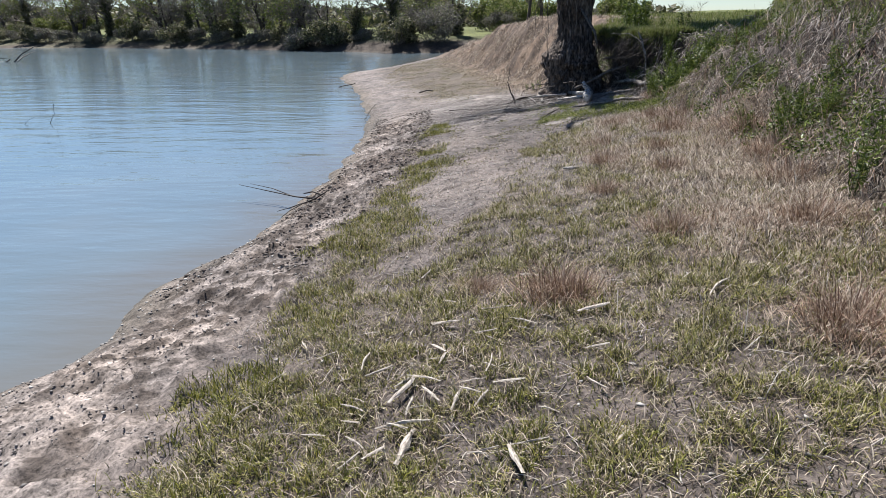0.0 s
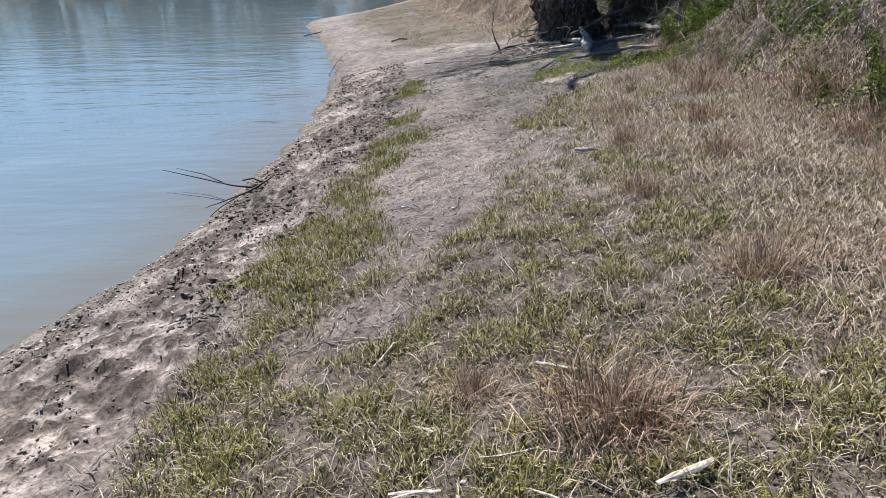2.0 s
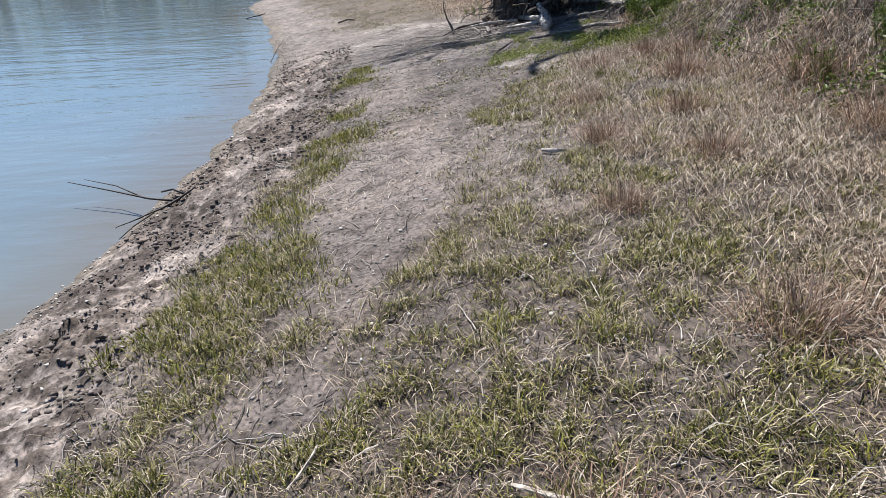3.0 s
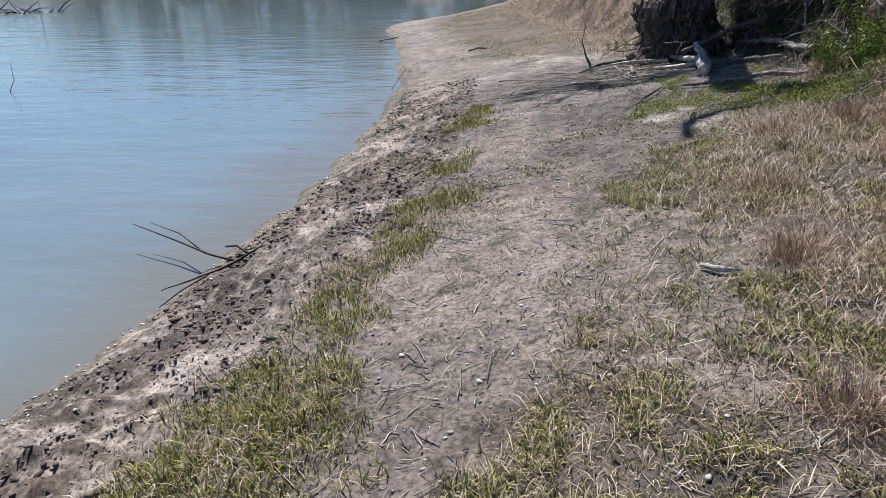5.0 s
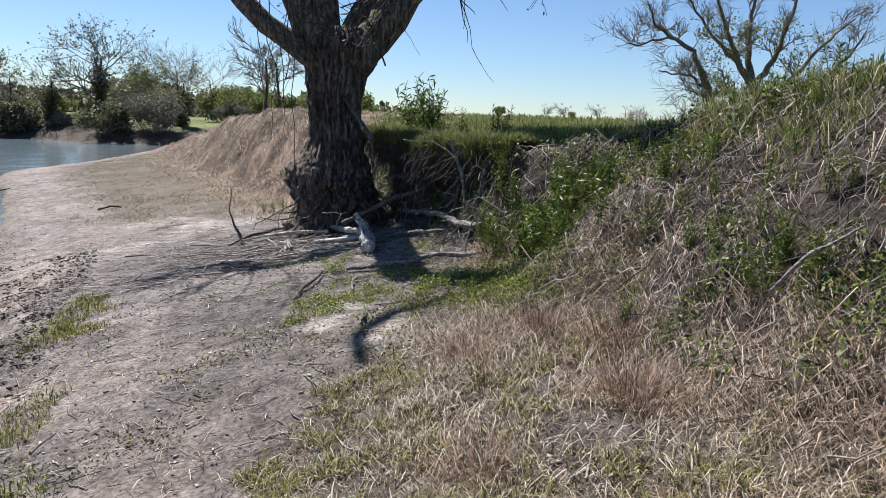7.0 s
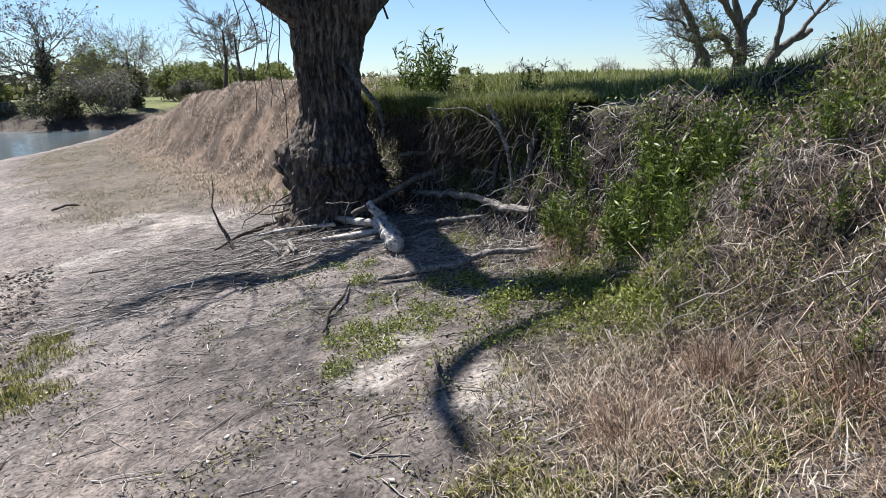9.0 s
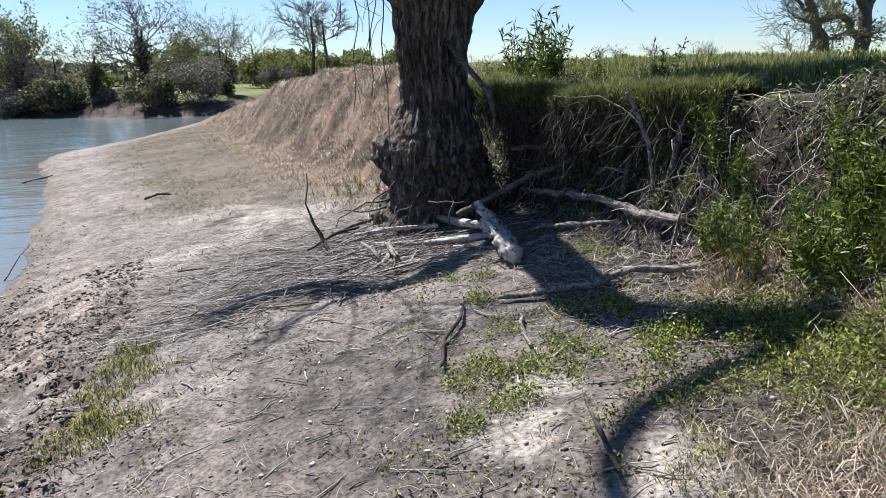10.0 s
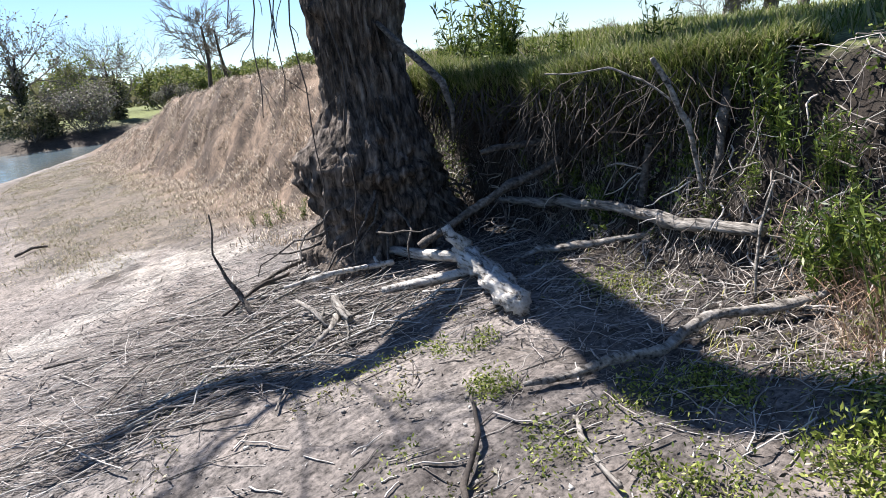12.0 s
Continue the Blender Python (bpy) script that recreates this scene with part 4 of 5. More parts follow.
def twigs_by_hand():
    r = random.Random(5)
    spots = []
    for k in range(165):  # the heap before the willow
        x, y = r.gauss(1.35, 0.52), 13.1 + abs(r.gauss(0.7, 0.85))
        spots.append((x, y, -0.3 + r.gauss(0, 0.45 if k % 3 else 1.0), r.uniform(0.25, 1.0), r.uniform(0.008, 0.05), "twigs heaped before the willow", "thin dry twig in the heap below the willow"))
    for k in range(85):  # strewn over the flat
        x, y = r.uniform(-0.9, 3.0), r.uniform(8.6, 13.2)
        spots.append((x, y, r.uniform(0, 3.1) if r.random() < 0.5 else -0.3 + r.gauss(0, 0.4), r.uniform(0.08, 0.42), 0.008, "twigs strewn on the mud", "short dry twig lying on bare mud"))
    for k in range(45):
        x, y = r.uniform(-0.8, 2.6), r.uniform(1.4, 8.6)
        spots.append((x, y, r.uniform(0, 3.1), r.uniform(0.1, 0.35), 0.012, "twigs in the grass", "dry twig lying in short grass"))
    for x, y, h, s, up, group, label in spots:
        if x - np.interp(y, *FOOT) > 0.2 or x - np.interp(y, *SHORE) < 0.4:
            continue
        ob = new("twig", r.choice(TW))
        lay(ob, x, y, h, s, up)
        tagged(ob, label, "twig", group)


twigs_by_hand()


def sticks(name, x, y, heading, length, radius, seed, mat, label, category, lift=0.012):
    """Thin bent sticks lying on the ground, joined."""
    g = np.random.default_rng(seed)
    n, K = len(x), 5
    q = (np.linspace(-0.5, 0.5, K)[None] * length[:, None])
    wob = g.normal(0, 0.022, (n, K)) * length[:, None]
    c, s = np.cos(heading)[:, None], np.sin(heading)[:, None]
    px, py = x[:, None] + c * q - s * wob, y[:, None] + s * q + c * wob
    pz = ground(px, py) + radius[:, None] * 0.6 + g.uniform(0, lift, (n, 1)) + g.normal(0, 0.2 * lift, (n, K))
    r = radius[:, None] * np.linspace(1.0, 0.6, K)[None]
    sides = [(-s, c, 0.0), (0 * s, 0 * c, 1.0), (s, -c, 0.0)]
    v = np.stack([np.stack([px + a * r, py + b * r, pz + h * r * 0.6], 2) for a, b, h in sides], 2).reshape(-1, 3)
    i = (np.arange(n)[:, None] * K + np.arange(K - 1)[None]).ravel() * 3
    loops = np.stack([np.stack([i + a, i + (a + 1) % 3, i + 3 + (a + 1) % 3, i + 3 + a], 1) for a in range(3)], 1).ravel()
    stuff(name, fast_mesh(name, v, loops, np.full(len(i) * 3, 4), mat, False), label, category)


def twig_litter():
    g = np.random.default_rng(8)

    def keep(x, y, *more):
        ok = (rel(x, y)[0] > 0.5) & (rel(x, y)[1] < 0.5)
        return [a[ok] for a in (x, y, *more)]

    n = 2300
    x, y, h, ln, rad = keep(g.normal(0.9, 0.85, n), 12.9 + np.abs(g.normal(0.6, 1.25, n)) + 0.25 * g.random(n), -0.33 + g.normal(0, 0.36, n) * g.choice([1, 1, 1, 3], n), 0.08 + 0.8 * g.random(n) ** 2, 0.0015 + 0.0062 * g.random(n) ** 2.5)
    sticks("twig_litter", x, y, h, ln, rad, 9, TWIGS, "thin bleached twigs matted before the willow", "twigs", 0.045)
    n = 3600
    x, y, h, ln, rad = keep(g.uniform(-1.2, 3.4, n), g.uniform(7.8, 18, n), -0.3 + g.normal(0, 0.7, n), 0.02 + 0.26 * g.random(n) ** 3, 0.0015 + 0.006 * g.random(n) ** 2)
    sticks("twig_litter", x, y, h, ln, rad, 10, TWIGS, "broken bits of twig strewn over the mud", "twigs")
    n = 2600
    x, y, h, ln, rad = keep(g.uniform(-1.2, 3.3, n), g.uniform(0.5, 8.5, n), g.uniform(0, 3.14, n), 0.04 + 0.2 * g.random(n) ** 2, g.uniform(0.0018, 0.004, n))
    sticks("twig_litter", x, y, h, ln, rad, 11, TWIGS, "broken stalks lying in the short grass", "twigs")
    n = 2400
    x, y, h, ln, rad = keep(g.normal(2.9, 0.4, n), g.uniform(11.0, 14.2, n), g.uniform(0, 3.14, n), 0.03 + 0.35 * g.random(n) ** 2, 0.0012 + 0.004 * g.random(n) ** 2)
    sticks("twig_litter", x, y, h, ln, rad, 13, TWIGS, "dry stalks and twigs strewn below the cut bank", "twigs", 0.04)
    n = 4200
    x, y, h, ln, rad = keep(g.uniform(-1.2, 3.3, n), 0.5 + 12 * g.random(n) ** 1.4, g.uniform(0, 3.14, n), 0.006 + 0.04 * g.random(n) ** 2, 0.0012 + 0.0032 * g.random(n) ** 2)
    sticks("bark_litter", x, y, h, ln, rad, 12, DARK_LITTER, "dark crumbs of bark and rotten stalks", "litter")


twig_litter()


# ---- wood chips at the start of the path ----
def chips():
    r = random.Random(4)
    meshes = []
    for k in range(6):
        v, f, n = [], [], 7
        for j in range(n):
            s = j / (n - 1)
            w = (0.035 + 0.018 * (k % 3)) * math.sin(math.pi * min(0.94, max(0.07 + 0.04 * (k % 2), s))) ** 0.4 * r.uniform(0.7, 1.25)
            h = 0.03 * r.uniform(0.6, 1.3) * math.sin(math.pi * min(0.95, max(0.08, s)))
            x, off = s - 0.5, 0.05 * math.sin(s * 3 + k)
            v += [(x, off - w, 0), (x, off + w * 0.8, 0), (x, off + w * 0.5, h), (x, off - w * 0.4, h * 1.3)]
        for j in range(n - 1):
            for q in range(4):
                a, b = j * 4 + q, j * 4 + (q + 1) % 4
                f.append((a, b, b + 4, a + 4))
        f += [(3, 2, 1, 0), tuple(4 * (n - 1) + q for q in range(4))]
        meshes.append(link_mesh("wood_chip", v, f, CHIP, False))
    spots = [(-0.2, 3.05, 1.5, 0.2), (-0.12, 2.95, 0.4, 0.15), (0.17, 3.12, 2.2, 0.17), (0.2, 2.98, 1.2, 0.12), (0.43, 2.88, 1.4, 0.17), (0.52, 2.7, 0.1, 0.15), (0.02, 2.72, 1.1, 0.2), (0.12, 2.78, 2.6, 0.19),
             (0.16, 2.66, 2.3, 0.15), (0.07, 2.6, 1.5, 0.13), (0.28, 2.6, 1.2, 0.15), (0.06, 2.46, 0.05, 0.26), (0.08, 2.3, 1.3, 0.27), (-0.34, 2.45, 2.8, 0.12), (0.4, 2.2, 0.1, 0.13), (0.58, 2.22, 0.1, 0.16),
             (0.2, 3.4, 0.1, 0.16), (0.42, 3.2, 0.0, 0.12), (0.5, 3.55, 0.2, 0.2), (0.18, 3.42, 0.05, 0.14), (1.68, 3.42, 0.9, 0.26), (0.0, 4.35, 1.2, 0.2), (0.95, 2.9, 0.2, 0.12), (0.9, 2.6, 2.0, 0.16), (0.52, 2.1, 1.7, 0.2),
             (1.0, 3.35, 0.5, 0.2), (0.62, 3.3, 2.4, 0.2), (-0.2, 2.62, 2.5, 0.14), (0.72, 4.05, 2.6, 0.18), (-0.75, 2.75, 0.8, 0.14)]
    spots += [(r.gauss(0.2, 0.4), r.gauss(2.8, 0.45), r.uniform(0, 3.1), r.uniform(0.05, 0.13)) for k in range(46)]
    for x, y, h, s in spots:
        ob = new("wood_chip", r.choice(meshes))
        lay(ob, x, y, h, s, 0.03 + r.uniform(0, 0.02))
        ob.matrix_world = ob.matrix_world @ Matrix.Rotation(r.uniform(-0.3, 0.3), 4, "X")
        tagged(ob, "pale splinter of bleached wood lying in the grass", "wood chip", "bleached wood chips in the grass")


chips()


# ---- low growth ----
def low_growth():
    g = np.random.default_rng(19)
    near = lambda x, y: np.interp(y, [1, 5, 11], [1, 0.95, 0.7])
    x, y = scatter(520000, -1.4, 3.4, 0.2, 11, 1, lambda x, y: turf(x, y) * near(x, y) * (1 - 0.3 * dry_zone(x, y)))
    stuff("short_grass", blades("short_grass", x, y, 0.026 + 0.05 * smooth(-0.05, 0.16, fbm(x * 7, y * 7, 76, 3)), 0.0044, 0.85, OLIVE_GRASS, 2), "short matted grass, half green and half straw", "grass")
    x, y = scatter(210000, -1.5, 3.2, 0.4, 13.5, 3, lambda x, y: np.clip((np.interp(y, [3, 7], [0.42, 0.2]) + 0.5 * smooth(0.04, 0.16, fbm(x * 1.2, y * 1.2, 121, 3))) * turf(x, y) + lush_patch(x, y) * (x < 1), 0, 1))
    stuff("green_grass", blades("green_grass", x, y, 0.035 + 0.05 * smooth(-0.05, 0.16, fbm(x * 7, y * 7, 76, 3)), 0.0048, 0.65, GREEN_GRASS, 4), "fresh yellow-green grass in low clumps", "grass")
    x, y = scatter(62000, -1.4, 0.3, 1.4, 13.2, 35, lambda x, y: lush_patch(x, y) * (0.06 + 0.94 * smooth(-0.06, 0.12, fbm(x * 5, y * 5, 119, 2))))
    stuff("green_grass", blades("green_grass", x, y, 0.055, 0.006, 0.7, GREEN_GRASS, 36), "bright yellow-green grass strip beside the mud", "grass")
    x, y = scatter(190000, -1.2, 3.3, 0.2, 11, 5, lambda x, y: 0.85 * turf(x, y) + 0.06)
    stuff("straw_litter", blades("straw_litter", x, y, 0.085, 0.0034, 1.25, STRAW, 6, arch=0.2), "dead straw lying flat on the soil", "straw")
    x, y = scatter(270000, 0.9, 4.2, 0.2, 10.4, 7, lambda x, y: dry_zone(x, y) * (0.15 + 0.85 * smooth(-0.1, 0.1, fbm(x * 4.5, y * 4.5, 115, 3))))
    stuff("dry_grass", blades("dry_grass", x, y, 0.12, 0.0036, 1.1, STRAW, 8, arch=0.8), "tall tan dead grass at the foot of the bank", "grass")
    x, y = scatter(80000, 0.9, 4.2, 0.2, 10.4, 9, lambda x, y: dry_zone(x, y) * smooth(-0.05, 0.12, fbm(x * 1.3, y * 1.3, 95, 3)))
    stuff("russet_grass", blades("russet_grass", x, y, 0.17, 0.0034, 0.9, RUST_GRASS, 10), "russet dead grass in loose drifts", "grass")
    x, y = scatter(190000, -3.4, 3, 16.8, 38, 11, lambda x, y: (0.1 + 0.65 * smooth(-0.1, 0.12, fbm(x * 2.2, y * 1.6, 67, 4))) * smooth(16.8, 19.5, y + 3 * fbm(x, y, 70, 3)) * (1 - smooth(-0.3, 0.1, rel(x, y)[1])) * smooth(1.0, 2.2, rel(x, y)[0] + fbm(x, y, 69, 3)))
    stuff("short_grass", blades("short_grass", x, y, 0.05, 0.009, 1.05, FLAT_GRASS, 12), "thin olive grass on the far flat", "grass")
    x, y = scatter(260000, -1.6, 6, 15.6, 40, 13, lambda x, y: smooth(-1.3, 0.1, rel(x, y)[1] + fbm(x * 1.5, y * 1.5, 98, 3)) * (1 - smooth(2.2, 3.4, rel(x, y)[1])) * (0.05 + 0.95 * smooth(-0.04, 0.12, fbm(x * 2.6, y * 2.6, 97, 4))))
    stuff("mound_grass", blades("mound_grass", x, y, 0.13, 0.0075, 1.0, STRAW, 14, arch=0.8), "short tan dead grass on the earth mound", "grass")
    # leafy low weeds
    x, y = scatter(260000, 1.0, 3.8, 9.0, 12.8, 15, lambda x, y: np.clip(lush_patch(x, y) * (0.06 + 0.6 * smooth(-0.05, 0.12, fbm(x * 6, y * 6, 107, 3))) + 0.32 * smooth(1.0, 2.2, x) * smooth(0.06, 0.2, fbm(x * 3.2, y * 3.2, 109, 4)), 0, 1))
    z = ground(x, y) + 0.07 * g.random(len(x)) ** 1.5
    stuff("leafy_weeds", leaf_cloud("leafy_weeds", np.stack([x, y, z], 1), 0.02, LOW_WEED, 16, 0.4), "low bright green leafy weeds in patches", "weeds")
    x, y = scatter(20000, 2.1, 3.5, 9.6, 11.3, 89, lambda x, y: 1 - smooth(0.5, 1.1, np.minimum(np.hypot((x - 2.95) / 0.4, (y - 10.15) / 0.28), np.hypot((x - 2.5) / 0.2, (y - 10.85) / 0.18)) + 1.2 * fbm(x * 4, y * 4, 153, 3)))
    z = ground(x, y) + 0.13 * g.random(len(x)) ** 1.3
    stuff("leafy_weeds", leaf_cloud("leafy_weeds", np.stack([x, y, z], 1), 0.028, LOW_WEED, 90, 0.34), "lush yellow-green weeds at the foot of the bank", "weeds")
    x, y = scatter(60000, -0.8, 3.2, 8.4, 14, 17, lambda x, y: 0.5 * smooth(0.06, 0.2, fbm(x * 2.6, y * 2.6, 99, 3)))
    z = ground(x, y) + g.uniform(0.0, 0.03, len(x))
    stuff("leafy_weeds", leaf_cloud("leafy_weeds", np.stack([x, y, z], 1), 0.022, OLIVE_GRASS, 18), "tiny olive seedlings dotted over the mud", "weeds")
    x, y = scatter(15000, 0.9, 4.4, 0.4, 11.6, 87, lambda x, y: np.clip(dry_zone(x, y) + 0.6 * smooth(0, 0.3, rel(x, y)[1]) * (1 - smooth(0.7, 1.3, rel(x, y)[1])) + 0.12 * turf(x, y), 0, 1))
    stuff("dead_stalks", blades("dead_stalks", x, y, 0.18, 0.0048, 1.05, PALE_STALK, 88, arch=0.6), "pale broken stalks tangled in the dead grass", "stalks")
    # the bank's face
    face = lambda x, y: smooth(-0.1, 0.25, rel(x, y)[1]) * (1 - smooth(-0.5, 0.0, (rel(x, y)[1] - np.interp(y, *WIDTH)) / np.clip(np.interp(y, *WIDTH) - 0.5, 0.15, 1.2)))
    x, y = scatter(105000, 2.2, 5.4, 0.5, 17.4, 19, lambda x, y: face(x, y) * (0.08 + 0.92 * smooth(-0.1, 0.1, fbm(x * 2.2, y * 2.2, 105, 3))))
    stuff("dead_brush", blades("dead_brush", x, y, 0.17, 0.0042, 1.0, GREY_BRUSH, 20, arch=1.0), "grey dead vines and stalks draped over the bank", "brush")
    x, y = scatter(110000, 2.4, 5.2, 1.5, 11.8, 81, lambda x, y: face(x, y) * (1 - 0.93 * smooth(0.15, 0.7, rel(x, y)[1] + fbm(x * 1.5, y * 1.5, 84, 3))) * (0.15 + 0.85 * smooth(-0.08, 0.1, fbm(x * 3, y * 3, 83, 3))))
    stuff("dry_grass", blades("dry_grass", x, y, 0.15, 0.0036, 1.0, STRAW, 82, arch=0.9), "tangled dead grass on the slope of the bank", "grass")
    x, y = scatter(3600, 2.6, 5.4, 0.5, 12, 21, face)
    stuff("dead_brush", blades("dead_brush", x, y, 0.36, 0.005, 0.85, RUST_GRASS, 22, arch=1.2), "russet dead stalks hanging over the bank", "brush")
    x, y = scatter(150000, 2.6, 5.6, 1, 17, 23, lambda x, y: face(x, y) * smooth(0.0, 0.14, fbm(x * 1.5, y * 1.5, 101, 3) + 0.06 - 0.12 * (1 - smooth(10.2, 11, y)) * (1 - smooth(0.4, 0.9, rel(x, y)[1])) + 0.1 * smooth(0.8, 1.9, rel(x, y)[1])))
    z = ground(x, y) + g.uniform(0.02, 0.17, len(x))
    stuff("bank_leaves", leaf_cloud("bank_leaves", np.stack([x, y, z], 1), 0.036, LUSH, 24), "green creepers scattered over the bank", "weeds")
    # crest and field
    past = lambda x, y: rel(x, y)[1] - np.interp(y, *WIDTH)
    x, y = scatter(290000, 3.6, 11, 2, 24, 25, lambda x, y: smooth(-0.45, 0.0, past(x, y) + 0.5 * fbm(x * 2, y * 2, 86, 3) + 0.32 * (1 - smooth(10, 11, y)) - 0.75 * smooth(11, 12.2, y) * (1 - smooth(15.5, 16.5, y))) * np.interp(past(x, y), [0, 1.2, 3, 7], [1, 0.7, 0.35, 0.2]) * (1 - smooth(17.5, 19, y) * (1 - smooth(1, 3, past(x, y)))))
    stuff("tall_grass", blades("tall_grass", x, y, np.interp(past(x, y), [-0.3, 0.8, 3], [0.15, 0.13, 0.1]) * (0.7 + 0.65 * smooth(-0.1, 0.2, fbm(x * 2.6, y * 2.6, 151, 3))), 0.009, 0.55, FIELD_GRASS, 26), "lush green grass along the top of the bank", "grass")
    x, y = scatter(90000, 8, 70, 8, 90, 27, lambda x, y: np.interp(np.hypot(x, y), [10, 30, 80], [1, 0.6, 0.35]) * (past(x, y) > 2))
    stuff("field_grass", blades("field_grass", x, y, 0.16, 0.05, 0.5, FIELD_GRASS, 28), "wide green pasture grass", "grass")


low_growth()


def dry_vines():
    r = random.Random(51)
    t = Tubes()
    for k in range(2100):
        y = r.uniform(2.5, 11.8) if k < 1850 else r.uniform(11.6, 15)
        x = float(np.interp(y, *FOOT)) + r.uniform(0.05, 1.0) * float(np.interp(y, *WIDTH))
        h, ln, rise = r.uniform(0, 6.28), r.uniform(0.2, 0.75), r.uniform(0.02, 0.12)
        n, pts = 8, []
        for j in range(n + 1):
            s = j / n
            px, py = x + math.cos(h + 1.2 * s) * ln * (s - 0.5), y + math.sin(h + 1.2 * s) * ln * (s - 0.5)
            pts.append(Vector((px + r.gauss(0, 0.018), py + r.gauss(0, 0.018), gz(px, py) + 0.01 + rise * 4 * s * (1 - s) + r.gauss(0, 0.012))))
        rad = 0.0014 + 0.005 * r.random() ** 3
        t.add(pts, [rad * (1 - 0.07 * j) for j in range(n + 1)], 4, 0, False)
    stuff("dry_vines", t.mesh("dry_vines", GREY_BRUSH), "bleached woody vines arching over the bank", "vines")
    t = Tubes()
    for k in range(620):
        y = r.uniform(11.6, 15.8)
        x = float(np.interp(y, *FOOT)) + r.uniform(-0.05, 0.62)
        p = Vector((x, y, gz(x, y) + 0.03))
        t.add(bent(p, (r.gauss(-0.3, 0.6), r.gauss(0, 0.9), r.uniform(-0.7, 0.4)), r.uniform(0.1, 0.4), 6, 0.6, -0.08, r), [0.006, 0.0056, 0.005, 0.0045, 0.004, 0.003, 0.002], 4, 0, False)
    stuff("root_tangle", t.mesh("root_tangle", GREY_BRUSH), "grey fine roots hanging from the cut bank", "roots")


dry_vines()


def sod_overhang():
    """The turf that hangs out over the washed-out bank, with grass and roots on it."""
    ys = np.arange(12.3, 15.7, 0.06)
    ends = smooth(12.3, 13.0, ys) * (1 - smooth(15.1, 15.7, ys))
    edge = np.interp(ys, *FOOT) + 0.5 - ends * (0.52 + 0.7 * fbm(ys * 1.7, ys * 0, 141, 4))
    top = np.interp(ys, *CREST) + 0.17 + 0.12 * fbm(ys * 1.3, ys * 0 + 3, 143, 3)
    back = np.interp(ys, *FOOT) + 0.95
    across = [(0.0, 0.0), (0.25, 0.01), (0.5, 0.01), (0.72, -0.01), (0.88, -0.04), (0.97, -0.09), (1.0, -0.15), (0.97, -0.26), (0.85, -0.33), (0.6, -0.38), (0.3, -0.44), (0.0, -0.5)]
    n, v = len(across), []
    for k, y in enumerate(ys):
        tail = float(ground(back[k], y))
        for u, dz in across:
            x = back[k] + (edge[k] - back[k]) * u
            z = tail + (top[k] - tail) * u + dz
            v.append((x + 0.1 * float(fbm(y * 4, z * 9, 145, 2)) * u, y + 0.05 * float(fbm(x * 5, z * 9, 147, 2)), z + 0.08 * float(fbm(x * 4, y * 4, 149, 3))))
    f = [(k * n + j, (k + 1) * n + j, (k + 1) * n + j + 1, k * n + j + 1) for k in range(len(ys) - 1) for j in range(n - 1)]
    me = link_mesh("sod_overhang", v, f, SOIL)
    # near-black all over: shade about the lip is put into its colour
    me.color_attributes.new("cover_and_shade", "FLOAT_COLOR", "POINT").data.foreach_set("color", np.tile(np.array([0.028, 0.022, 0.016, 1], np.float32), len(v)))
    tagged(new("sod_overhang", me), "overhanging sod along the washed-out bank, shade painted into its soil", "bank", kind="structure")
    v = np.array(v).reshape(len(ys), n, 3)
    g = np.random.default_rng(61)
    m = 34000
    i, j, s, q = g.integers(0, len(ys) - 1, m), g.integers(0, 9, m), g.random((m, 1)), g.random((m, 1))
    c = (v[i, j] * (1 - q) + v[i, j + 1] * q) * (1 - s) + (v[i + 1, j] * (1 - q) + v[i + 1, j + 1] * q) * s
    stuff("tall_grass", blades("tall_grass", c[:, 0], c[:, 1], 0.13, 0.006, 0.75, FIELD_GRASS, 62, z=c[:, 2] - 0.01), "lush green grass growing over the sod edge", "grass")
    r, t = random.Random(63), Tubes()
    for k in range(900):
        a = v[r.randrange(len(ys)), r.randrange(5, 11)]
        t.add(bent(a, (r.gauss(-0.2, 0.5), r.gauss(-0.1, 0.6), -1), r.uniform(0.15, 0.6), 6, 0.4, -0.05, r), [0.005, 0.0046, 0.004, 0.0036, 0.003, 0.0024, 0.0016], 4, 0, False)
    stuff("root_tangle", t.mesh("root_tangle", DARK_BARK), "dark fine roots hanging below the sod", "roots")


sod_overhang()


